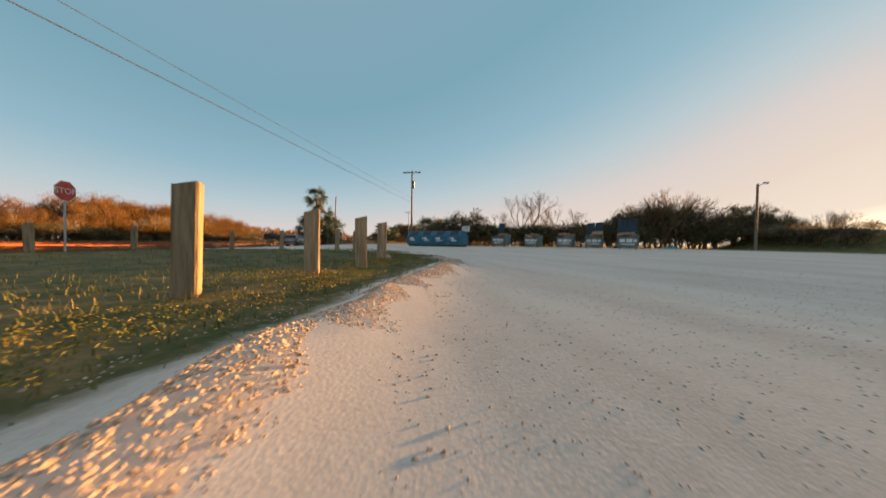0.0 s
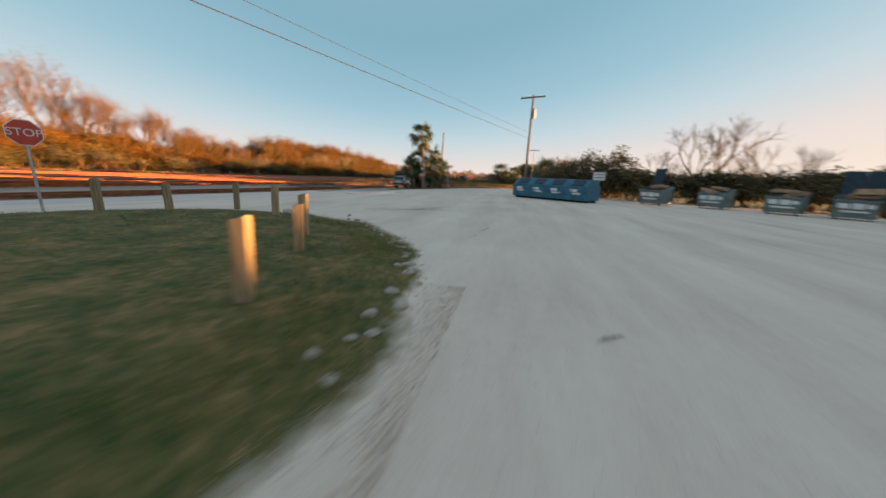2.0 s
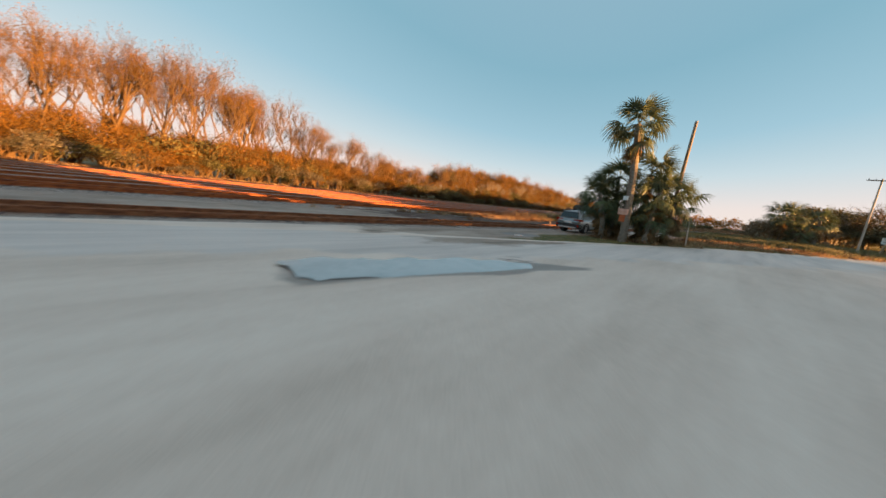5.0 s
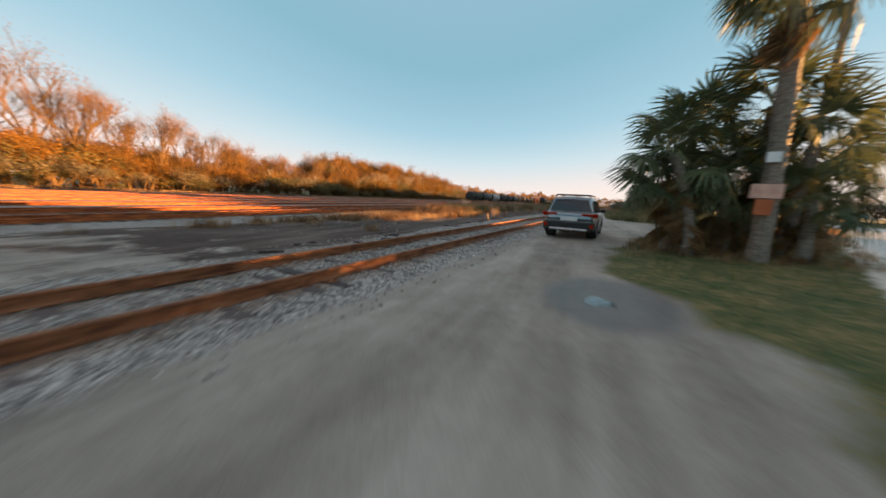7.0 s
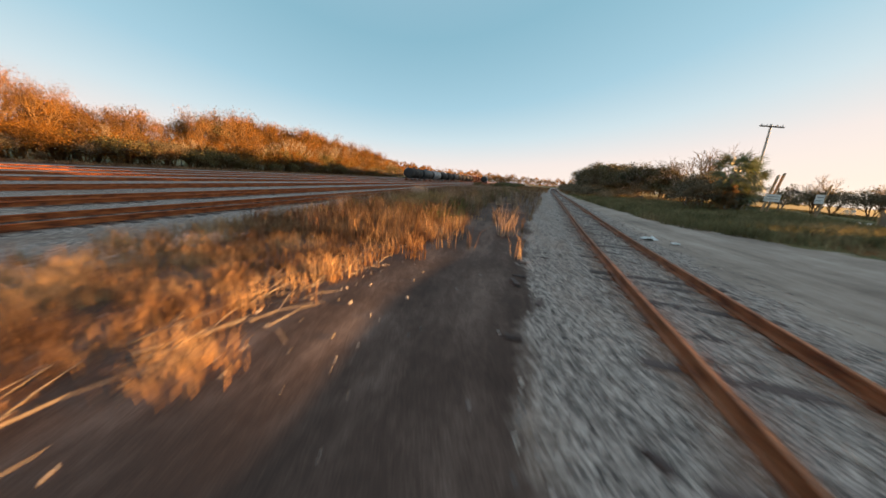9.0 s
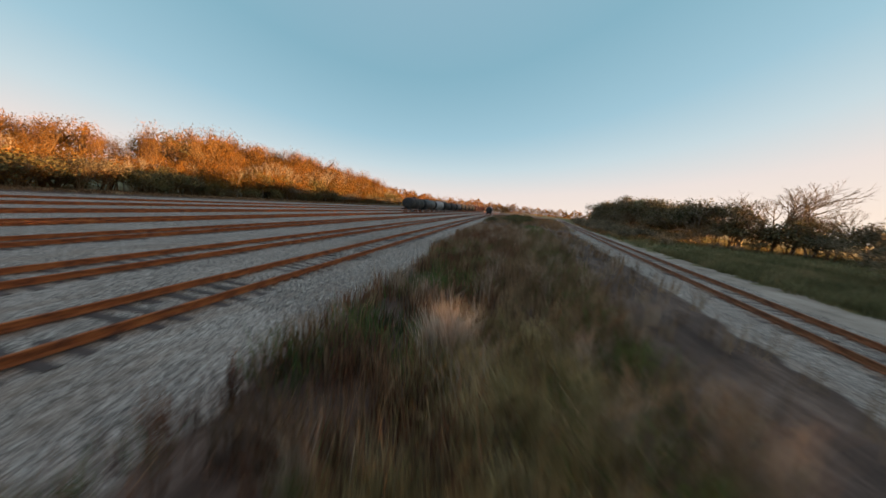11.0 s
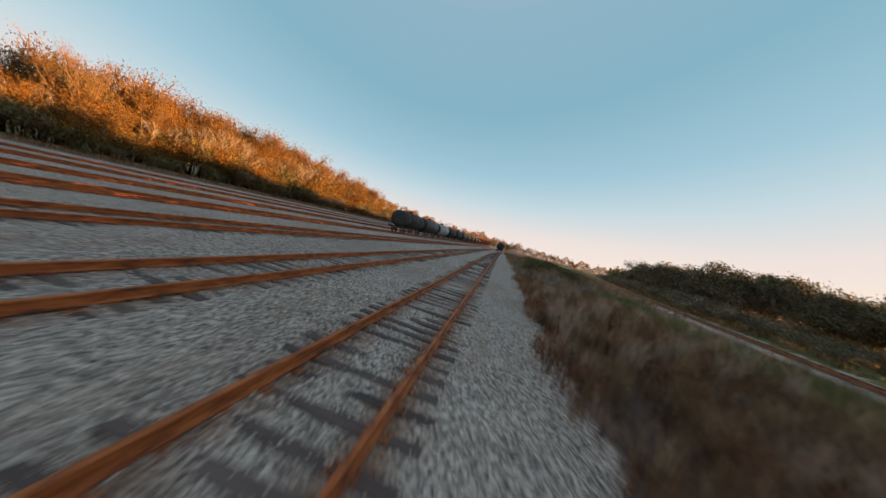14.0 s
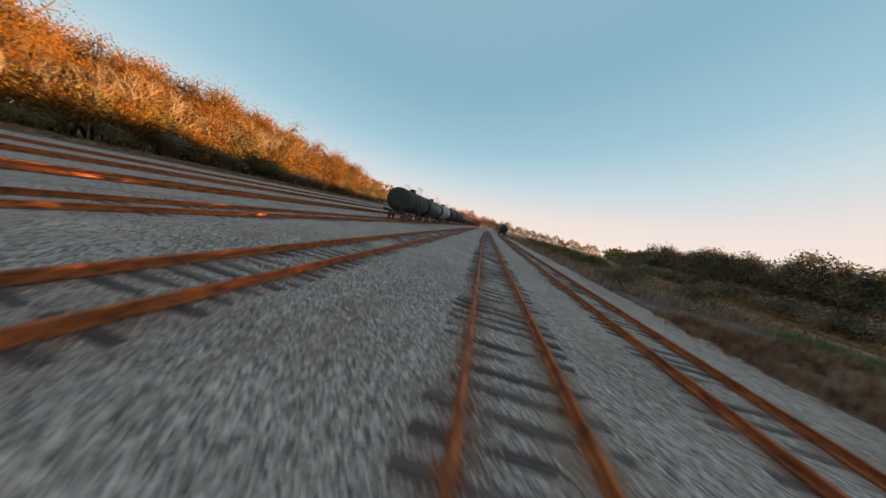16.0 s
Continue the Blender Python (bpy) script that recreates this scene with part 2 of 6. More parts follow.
M["gold"] = material("autumn_olive_leaves", [(0.36, (0.095, 0.055, 0.010)), (0.5, (0.21, 0.095, 0.010)), (0.64, (0.325, 0.145, 0.015))], 0.3, island=0.28, vary=0, translucent=0.35, bump=0, rough=0.7)
M["olive"] = material("dull_green_leaves", [(0.34, (0.05, 0.054, 0.022)), (0.5, (0.12, 0.105, 0.038)), (0.66, (0.22, 0.155, 0.052))], 0.3, island=0.45, translucent=0.25, bump=0, rough=0.7)
M["dark"] = material("dark_evergreen_leaves", [(0.36, (0.04, 0.042, 0.018)), (0.64, (0.16, 0.12, 0.05))], 0.4, island=0.5, translucent=0.2, bump=0, rough=0.65)
M["brush"] = material("grey_brown_thicket_leaves", [(0.36, (0.075, 0.066, 0.04)), (0.5, (0.17, 0.138, 0.085)), (0.64, (0.31, 0.24, 0.155))], 0.35, island=0.4, translucent=0.4, bump=0, rough=0.7)
M["verge"] = material("pale_green_verge_grass", [(0.34, (0.085, 0.085, 0.035)), (0.5, (0.175, 0.155, 0.07)), (0.66, (0.31, 0.235, 0.125))], 0.35, island=0.35, translucent=0.35, bump=0, rough=0.8)
M["frond"] = material("palm_frond_green", [(0.3, (0.05, 0.075, 0.035)), (0.7, (0.15, 0.16, 0.075))], 1.5, vary=0.35, translucent=0.25, bump=0, rough=0.5)
M["deadfrond"] = material("dead_palm_frond", [(0.3, (0.11, 0.06, 0.025)), (0.7, (0.30, 0.18, 0.08))], 2, vary=0.35, translucent=0.25, bump=0)
M["palmtrunk"] = material("palm_trunk_fibre", [(0.3, (0.10, 0.075, 0.055)), (0.7, (0.30, 0.25, 0.20))], 7, stretch=(1, 1, 3), bump=0.8)
M["carpaint"] = material("silver_car_paint", [(0.4, (0.33, 0.36, 0.38)), (0.6, (0.38, 0.41, 0.43))], 1, rough=0.28, metal=0.45, bump=0)
M["cladding"] = material("black_plastic", [(0.4, (0.012, 0.013, 0.014)), (0.6, (0.02, 0.021, 0.022))], 20, rough=0.55, bump=0.1)
M["glass"] = material("dark_car_glass", [(0.4, (0.008, 0.009, 0.011)), (0.6, (0.012, 0.013, 0.015))], 1, rough=0.06, bump=0, spec=0.8)
M["tyre"] = material("tyre_rubber", [(0.4, (0.012, 0.012, 0.012)), (0.7, (0.03, 0.029, 0.028))], 12, rough=0.9, bump=0.2)
M["alloy"] = material("alloy_rim", [(0.4, (0.35, 0.36, 0.37)), (0.6, (0.5, 0.5, 0.5))], 5, rough=0.35, metal=0.8, bump=0)
M["redlens"] = material("red_lamp_lens", [(0.4, (0.30, 0.014, 0.004)), (0.6, (0.36, 0.028, 0.007))], 10, rough=0.6, bump=0, spec=0.04)
M["silverbar"] = material("brushed_silver_trim", [(0.4, (0.5, 0.5, 0.5)), (0.6, (0.62, 0.62, 0.62))], 5, rough=0.35, metal=0.6, bump=0)
M["plate"] = material("off_white_paint", [(0.3, (0.55, 0.56, 0.55)), (0.7, (0.78, 0.78, 0.76))], 4, rough=0.5, bump=0.05)
M["bluebin"] = material("blue_painted_steel", [(0.3, (0.012, 0.08, 0.13)), (0.6, (0.03, 0.15, 0.23)), (0.8, (0.08, 0.2, 0.26))], 3, rough=0.5, bump=0.15)
M["binlid"] = material("dark_blue_lid", [(0.3, (0.006, 0.02, 0.035)), (0.7, (0.015, 0.05, 0.08))], 3, rough=0.5, bump=0.1)
M["greybin"] = material("grey_green_painted_steel", [(0.3, (0.09, 0.125, 0.125)), (0.6, (0.165, 0.205, 0.2)), (0.8, (0.26, 0.28, 0.265))], 3, rough=0.6, bump=0.2)
M["card"] = material("brown_cardboard", [(0.3, (0.26, 0.16, 0.10)), (0.7, (0.44, 0.30, 0.20))], 4, vary=0.25, rough=0.9, bump=0.1)
M["signred"] = material("faded_red_sign", [(0.3, (0.42, 0.03, 0.02)), (0.7, (0.58, 0.07, 0.04))], 3, rough=0.5, bump=0)
M["signorange"] = material("orange_sign_paint", [(0.3, (0.36, 0.085, 0.025)), (0.7, (0.52, 0.15, 0.05))], 3, rough=0.6, bump=0)
M["galv"] = material("galvanised_steel", [(0.3, (0.30, 0.31, 0.32)), (0.7, (0.48, 0.48, 0.47))], 8, rough=0.5, metal=0.5, bump=0.1)
M["tankblack"] = material("sooty_black_tank_steel", [(0.3, (0.010, 0.010, 0.011)), (0.6, (0.03, 0.028, 0.027)), (0.8, (0.09, 0.07, 0.055))], 0.8, rough=0.55, bump=0.1, coarse=0.5)
M["tankgrey"] = material("grimy_dark_grey_tank_steel", [(0.36, (0.02, 0.019, 0.018)), (0.5, (0.04, 0.037, 0.034)), (0.66, (0.09, 0.072, 0.06))], 0.8, rough=0.75, spec=0.15, bump=0.1, coarse=0.5)
M["tankwhite"] = material("white_tank_paint", [(0.3, (0.19, 0.19, 0.19)), (0.7, (0.30, 0.30, 0.295))], 1, rough=0.5, bump=0.05)
M["hopper"] = material("oxide_red_wagon_paint", [(0.3, (0.07, 0.02, 0.013)), (0.7, (0.14, 0.045, 0.025))], 1, rough=0.7, bump=0.1)
M["wire"] = material("black_cable", [(0.4, (0.02, 0.02, 0.02)), (0.6, (0.03, 0.03, 0.03))], 5, bump=0)
M["roof"] = material("yellow_metal_roof", [(0.3, (0.42, 0.30, 0.12)), (0.7, (0.55, 0.42, 0.2))], 2, rough=0.5, bump=0)
M["wallmetal"] = material("tan_metal_siding", [(0.3, (0.30, 0.25, 0.19)), (0.7, (0.40, 0.34, 0.27))], 2, rough=0.7, stretch=(1, 8, 0.3))
M["deadwood"] = material("bleached_dead_wood", [(0.3, (0.13, 0.10, 0.08)), (0.7, (0.32, 0.26, 0.21))], 6, bump=0.3)
M["rock"] = material("pale_limestone", [(0.3, (0.27, 0.23, 0.19)), (0.7, (0.50, 0.43, 0.36))], 3, bump=0.5)
M["water"] = material("shallow_muddy_water", [(0.4, (0.27, 0.285, 0.285)), (0.6, (0.37, 0.375, 0.365))], 0.8, rough=0.12, bump=0.02, spec=0.5)
M["yellow"] = material("yellow_painted_tube", [(0.4, (0.6, 0.36, 0.05)), (0.6, (0.7, 0.45, 0.08))], 3, rough=0.5, bump=0)
M["teal"] = material("teal_tarpaulin", [(0.4, (0.02, 0.22, 0.26)), (0.6, (0.04, 0.32, 0.36))], 3, rough=0.5, bump=0.3)

M["notice"] = material("faded_pink_notice", [(0.3, (0.50, 0.27, 0.20)), (0.7, (0.68, 0.42, 0.33))], 5, rough=0.6, bump=0)
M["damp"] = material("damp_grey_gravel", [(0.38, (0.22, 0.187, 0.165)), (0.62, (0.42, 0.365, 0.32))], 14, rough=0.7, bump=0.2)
M["paleplastic"] = material("pale_pink_plastic", [(0.3, (0.55, 0.44, 0.38)), (0.7, (0.70, 0.58, 0.5))], 4, rough=0.5, bump=0)
M["muddy"] = material("dark_muddy_water", [(0.4, (0.07, 0.065, 0.06)), (0.6, (0.12, 0.11, 0.10))], 0.8, rough=0.08, bump=0.02, spec=0.5)
# pole wood with sunlight put into its colour, for the verge pole
M["bleached"] = material("sunlit_pole_wood", [(0.3, (0.36, 0.29, 0.23)), (0.7, (0.58, 0.49, 0.41))], 5, stretch=(4, 4, 0.4), bump=0.3)



# ---------- builders ----------
def link_mesh(name, me, mat, parent=None, label="", place=None):
    ob = new(name, me)
    if mat and not me.materials:
        me.materials.append(mat)
    if place is not None:
        ob.matrix_world = place
    if parent:
        ob.parent = parent
    if label:
        ob["label"] = label
    return ob


def part(name, bm, mat, parent, label=""):
    me = bpy.data.meshes.new(name)
    bm.normal_update()
    bm.to_mesh(me)
    bm.free()
    return link_mesh(name, me, mat, parent, label)


def fast(name, verts, faces, smooth=False):
    """A mesh from numpy arrays of corners and of faces with a fixed count of corners."""
    verts, faces = np.asarray(verts, np.float32), np.asarray(faces, np.int32)
    me = bpy.data.meshes.new(name)
    k = faces.shape[1]
    me.vertices.add(len(verts))
    me.vertices.foreach_set("co", verts.ravel())
    me.loops.add(faces.size)
    me.loops.foreach_set("vertex_index", faces.ravel())
    me.polygons.add(len(faces))
    me.polygons.foreach_set("loop_start", np.arange(len(faces), dtype=np.int32) * k)
    me.polygons.foreach_set("use_smooth", np.full(len(faces), smooth))
    me.update(calc_edges=True)
    return me


def thing(name, m, label, category, group="", kind=""):
    ob = new(name)
    ob.matrix_world = m
    return tagged(ob, label, category, group, kind)


def box(bm, x0, x1, y0, y1, z0, z1, m=None):
    vs = [bm.verts.new((x, y, z)) for x in (x0, x1) for y in (y0, y1) for z in (z0, z1)]
    for f in ((0, 1, 3, 2), (4, 6, 7, 5), (0, 4, 5, 1), (2, 3, 7, 6), (0, 2, 6, 4), (1, 5, 7, 3)):
        bm.faces.new([vs[i] for i in f])
    if m is not None:
        bmesh.ops.transform(bm, matrix=m, verts=vs)
    return vs


def tube(bm, pts, radii, sides=8, cap=True):
    rings = []
    pts = [Vector(p) for p in pts]
    for i, p in enumerate(pts):
        d = (pts[min(i + 1, len(pts) - 1)] - pts[max(i - 1, 0)]).normalized()
        a = d.orthogonal().normalized() if i == 0 else (a - d * a.dot(d)).normalized()
        b = d.cross(a)
        r = radii[i] if isinstance(radii, (list, tuple)) else radii
        rings.append([bm.verts.new(p + (a * math.cos(t) + b * math.sin(t)) * r) for t in (2 * math.pi * k / sides for k in range(sides))])
    for u, v in zip(rings, rings[1:]):
        for k in range(sides):
            bm.faces.new((u[k], u[(k + 1) % sides], v[(k + 1) % sides], v[k]))
    if cap:
        bm.faces.new(rings[0][::-1]), bm.faces.new(rings[-1])
    return rings


def bevelled(bm, width, segments=1):
    bmesh.ops.bevel(bm, geom=bm.edges[:], offset=width, segments=segments, affect="EDGES", profile=0.6)
    return bm


def smoothstep(a, b, x):
    t = np.clip((x - a) / (b - a), 0, 1)
    return t * t * (3 - 2 * t)


def wave_noise(x, y, scale, seed):
    """Cheap smooth noise for many places at once: a sum of turned sine waves, about -1 to 1."""
    rng = np.random.RandomState(seed)
    v = np.zeros_like(np.asarray(x, float))
    for k in range(7):
        a, ph, f = rng.uniform(0, 2 * math.pi), rng.uniform(0, 2 * math.pi), rng.uniform(0.6, 1.7) / scale
        v = v + np.sin((x * math.cos(a) + y * math.sin(a)) * f * 2 * math.pi + ph)
    return v / 3.5


def inside(poly, x, y):
    """Signed distance to a closed outline, positive inside."""
    x, y = np.asarray(x, float), np.asarray(y, float)
    d, odd = np.full(x.shape, 1e9), np.zeros(x.shape, bool)
    for (ax, ay), (bx, by) in zip(poly, poly[1:] + poly[:1]):
        t = np.clip(((x - ax) * (bx - ax) + (y - ay) * (by - ay)) / ((bx - ax) ** 2 + (by - ay) ** 2), 0, 1)
        d = np.minimum(d, np.hypot(x - ax - t * (bx - ax), y - ay - t * (by - ay)))
        cross = ((ay > y) != (by > y)) & (x < (bx - ax) * (y - ay) / (by - ay + 1e-9) + ax)
        odd ^= cross
    return np.where(odd, d, -d)


# ---------- the lie of the land ----------
ZT, ZA = -0.496, -0.305                     # rail tops of the yard and of the single line
YARD = [0.0, -4.57, -10.27, -16.2, -22.2, -28.5, -34.8]
A_Y = [-140, -15, 8, 22, 36, 55, 66, 90, 140, 320]
A_X = [1.8, 13.58, 15.74, 17.7, 19.45, 21.75, 23.1, 26.15, 33.2, 61.0]


def a_line(y):
    """The single line's middle, smoothed over its bends."""
    y = np.asarray(y, float)
    return sum(np.interp(y + d, A_Y, A_X) for d in (-9, -6, -3, 0, 3, 6, 9)) / 7


ISLAND = [(29.85, -49.75), (30.06, -48.95), (30.44, -47.8), (30.86, -46.6), (31.25, -45.6), (31.52, -44.7), (32.02, -43.5), (32.06, -42.4), (32.02, -41.2), (31.75, -40.4), (31.3, -39.4), (30.4, -38.2),
          (28.95, -37.1), (27.3, -36.5), (24.6, -36.8), (22.4, -38.4), (20.6, -40.2), (18.6, -44.5), (17.6, -52), (17.2, -75), (28.8, -75), (29.5, -55)]
PALMS = [(19.45, -15.95), (20.0, -16.3), (21.3, -14.2), (23.4, -9.6), (26.4, -3.6), (31.0, 5.2), (36.2, 15.5), (36, 30), (32, 44), (26.2, 44), (25.2, 25), (23.6, 8), (21.4, -1),
         (20.0, -4.4), (19.35, -7.2), (18.9, -9.6), (19.3, -11.5), (20.05, -13.2), (20.1, -14.3)]
ROAD = [(17.4, -22.1), (19.2, -18.8), (20.6, -15.9), (25.9, -5.1), (36.4, 16), (60, 66), (64.5, 64), (41, 13.5), (31.0, -7.5), (25.5, -18.2), (22.2, -24), (19.9, -32), (18.4, -45),
        (17, -90), (12, -90), (13.5, -45), (15.2, -30)]
PUDDLE = [(21.3, -25.2), (21.55, -24.1), (22.05, -22.8), (22.6, -20.9), (23.6, -19.6), (25.3, -18.4), (24.9, -19.6), (24.35, -20.8), (24.35, -21.8), (23.95, -22.7), (23.6, -23.7), (23.45, -24.2), (23.3, -25.6)]
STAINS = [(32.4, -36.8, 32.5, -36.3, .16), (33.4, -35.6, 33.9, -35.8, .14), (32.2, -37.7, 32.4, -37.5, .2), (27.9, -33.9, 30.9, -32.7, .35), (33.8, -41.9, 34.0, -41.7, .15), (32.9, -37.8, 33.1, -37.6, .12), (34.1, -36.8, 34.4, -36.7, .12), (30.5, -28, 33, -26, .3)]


def land(x, y):
    x, y = np.asarray(x, float), np.asarray(y, float)
    xa = a_line(y)
    d = x - xa
    s = np.clip((x - 3.3) / np.maximum(xa - 1.9 - 3.3, 0.1), 0, 1)
    strip = (ZT - 0.192) + s * (ZA - ZT) + np.sin(math.pi * s) * (0.10 + 0.22 * smoothstep(4, 14, y) * smoothstep(64, 36, y))
    east = np.interp(d, [1.7, 2.8, 5.0, 8.0, 12.0], [ZA - 0.19, ZA - 0.06, ZA - 0.02, -0.18, 0.0])
    z = np.where(d > -1.7, np.where(d < 1.7, ZA - 0.19 + 0.02 * wave_noise(x, y, 1.3, 14), east), np.where(x < 3.3, ZT - 0.192, strip))
    z = np.where(x < -42, ZT - 0.15, z)
    # between the yard tracks the ballast is heaped, higher across the yard
    gap = np.min([np.abs(x - t) for t in YARD], axis=0)
    z = z + smoothstep(1.25, 2.0, gap) * (x < 1.5) * (x > -40) * np.interp(x, [-14, -9, -3, 1.5], [0.13, 0.10, 0.04, 0])
    near = np.clip(1 - np.hypot(x - 20, y + 5) / 400, 0, 1)
    z = z + (0.004 + 0.012 * smoothstep(27, 22, x)) * wave_noise(x, y, 3.5, 3) * (np.abs(d) > 1.9) * (x > 3.6) * near
    z = z + 0.022 * wave_noise(x, y, 1.7, 9) * (x < 3.6) * (x > -14) * (np.abs(y - 50) < 60)
    z = z - 0.045 * smoothstep(-0.3, 0.5, inside(PUDDLE, x, y))
    z = z + 0.07 * smoothstep(-0.1, 0.9, inside(ISLAND, x, y))
    z = z + 0.10 * np.exp(-((-inside(ISLAND, x, y) - 0.48) / 0.21) ** 2) * (1 + 0.35 * wave_noise(x, y, 0.8, 6)) * smoothstep(-42.8, -44.8, y)
    # bank added at x = 80 only to hold the low sun off the lot
    z = z + (2.30 + .24 * smoothstep(-29, -26, y) * smoothstep(-20.5, -22.5, y)) * np.exp(-((x - 80) / 3.5) ** 2) * smoothstep(-14, -19, y) * smoothstep(-90, -80, y)
    crib = np.zeros_like(z)                 # between and beside the rails the stones lie a little under the sleepers' tops
    for t in YARD[:3]:
        crib = np.maximum(crib, smoothstep(1.5, 1.1, np.abs(x - t)))
    z = z - 0.008 * crib * (x < 3.6)
    z = z - 0.05 * np.exp(-((x - 18.65) ** 2 + (y + 12.35) ** 2) / 0.4)
    return z


def axis_steps(parts):
    out = []
    for a, b, s in parts:
        out += list(np.arange(a, b, s))
    return np.array(out + [parts[-1][1]], float)


gx = axis_steps([(-3000, -600, 600), (-600, -120, 80), (-120, -44, 4), (-44, -12, 0.4), (-12, 38, 0.3), (38, 68, 0.4), (68, 84, 1.0), (84, 132, 4), (132, 612, 80), (612, 3010, 600)])
gy = axis_steps([(-3000, -600, 600), (-600, -120, 80), (-120, -62, 4), (-62, 72, 0.4), (72, 130, 2), (130, 330, 10), (330, 810, 80), (810, 3010, 550)])
X, Y = np.meshgrid(gx, gy)
nx, ny = len(gx), len(gy)
Z = land(X, Y)
ids = np.arange(nx * ny).reshape(ny, nx)
quads = np.stack([ids[:-1, :-1], ids[:-1, 1:], ids[1:, 1:], ids[1:, :-1]], -1).reshape(-1, 4)
ground_me = fast("ground", np.stack([X, Y, Z], -1).reshape(-1, 3), quads, True)
D = X - a_line(Y)
ragged = 0.35 * wave_noise(X, Y, 2.2, 11)
lawn = np.maximum(smoothstep(-0.45, 0.2, inside(ISLAND, X, Y) + 0.4 * ragged), smoothstep(-0.5, 0.5, inside(PALMS, X, Y) + 0.7 * ragged))
lane = np.interp(Y, [-60, -2, 8, 16, 30, 48], [200, 200, 8.0, 5.0, 3.4, 2.4])
lawn = np.maximum(lawn, smoothstep(-0.8, 0.8, D - lane + ragged * 2) * (inside(ROAD, X, Y) < 0) * (X < 47) * (Y > 6))
lawn = np.maximum(lawn, smoothstep(0, 3, X - 46) * (Y > 20))
lawn = np.maximum(lawn, smoothstep(0, 4, -51 - X + ragged * 3))
lawn = np.maximum(lawn, smoothstep(0, 2, Y + 8.5 + 0.3 * (X - 39) + 2 * ragged) * smoothstep(39, 41, X) * (inside(ROAD, X, Y) < 0))
lawn = np.maximum(lawn, smoothstep(62, 66, X + 2 * ragged))
road = smoothstep(-0.4, 0.4, inside(ROAD, X, Y) + 0.3 * ragged)
kerbless = inside(ROAD[:6] + [(200, 40), (200, -90)] + ROAD[-3:], X, Y)
road = road * np.where(Y < 4, smoothstep(6.0, 2.0, kerbless + 1.2 * ragged), 1)
strip_in = smoothstep(-0.5, 0.5, np.minimum(X - 2.6, -1.2 - D) + ragged)
dirt = np.maximum(strip_in * smoothstep(-20, -8, Y + 4 * ragged), smoothstep(-41.5, -43.5, X + ragged) * smoothstep(-60, -54, X))
lanes = strip_in * smoothstep(-8, -18, Y + 3 * ragged) * smoothstep(-75, -60, Y)
lanes = np.maximum(lanes, smoothstep(0.4, 1.2, D + ragged) * smoothstep(9.5, 7, D + ragged) * smoothstep(-25, -15, Y + 3 * ragged))
ballast = np.maximum(smoothstep(-0.3, 0.3, np.interp(Y, [-14, -8, -3, 2, 9, 14, 22], [3.3, 5.2, 5.9, 5.7, 4.6, 4.4, 3.7]) - X + 0.5 * ragged) * smoothstep(-44, -42, X + ragged), smoothstep(-0.35, 0.35, np.where(D > 0, 1.9, np.interp(Y, [-10, 10, 60], [2.0, 2.9, 3.3])) - np.abs(D) + 0.5 * ragged))
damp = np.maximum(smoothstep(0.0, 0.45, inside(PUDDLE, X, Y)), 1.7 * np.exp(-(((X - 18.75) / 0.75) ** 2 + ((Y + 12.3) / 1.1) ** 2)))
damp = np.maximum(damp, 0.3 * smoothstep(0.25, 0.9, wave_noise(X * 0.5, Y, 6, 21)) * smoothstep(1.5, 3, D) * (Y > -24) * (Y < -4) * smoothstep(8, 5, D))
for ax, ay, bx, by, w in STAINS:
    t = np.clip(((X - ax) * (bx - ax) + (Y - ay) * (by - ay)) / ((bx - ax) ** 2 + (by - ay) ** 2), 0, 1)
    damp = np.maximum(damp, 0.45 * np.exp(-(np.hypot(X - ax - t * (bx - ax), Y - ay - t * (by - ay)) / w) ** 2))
rust = np.zeros_like(X)
for off in [abs(abs(X - t) - 0.7525) for t in YARD[:3]] + [abs(abs(D) - 0.7525)]:
    rust = np.maximum(rust, 0.62 * smoothstep(0.75, 0.1, off))
# a pale dusty band along the asphalt's edge
edge_band = np.exp(-((inside(ROAD, X, Y) + 0.38) / 0.3) ** 2) * (Y > -21) * (Y < 16) * (X > 18)
lanes, lawn = lanes * (1 - 0.9 * edge_band), lawn * (1 - 0.9 * edge_band)
for key, val in (("rust", rust), ("lawn", lawn), ("road", road), ("dirt", dirt), ("lane", lanes), ("ballast", ballast), ("damp", damp)):
    at = ground_me.attributes.new(key, "FLOAT", "POINT")
    at.data.foreach_set("value", val.astype(np.float32).ravel())
ground = tagged(link_mesh("ground", ground_me, M["ground"]), "pale shell gravel lot with lawn, dirt, asphalt and grey ballast", "ground", kind="structure")


def zat(x, y):
    return float(land(np.array([x]), np.array([y]))[0])



# ---------- water in the hollows ----------
def flat_patch(name, outline, z, mat, label):
    bm = bmesh.new()
    ring = []
    for i, (x, y) in enumerate(outline):
        x2, y2 = outline[(i + 1) % len(outline)]
        for k in range(6):
            t = k / 6
            px, py = x + (x2 - x) * t, y + (y2 - y) * t
            w = 0.16 * float(wave_noise(np.array([px]), np.array([py]), 1.1, 5)[0])
            ring.append(bm.verts.new((px + w, py - w, z)))
    bm.faces.new(ring)
    bmesh.ops.triangulate(bm, faces=bm.faces[:])
    me = bpy.data.meshes.new(name)
    bm.to_mesh(me)
    bm.free()
    return tagged(link_mesh(name, me, mat), label, "puddle", kind="structure")


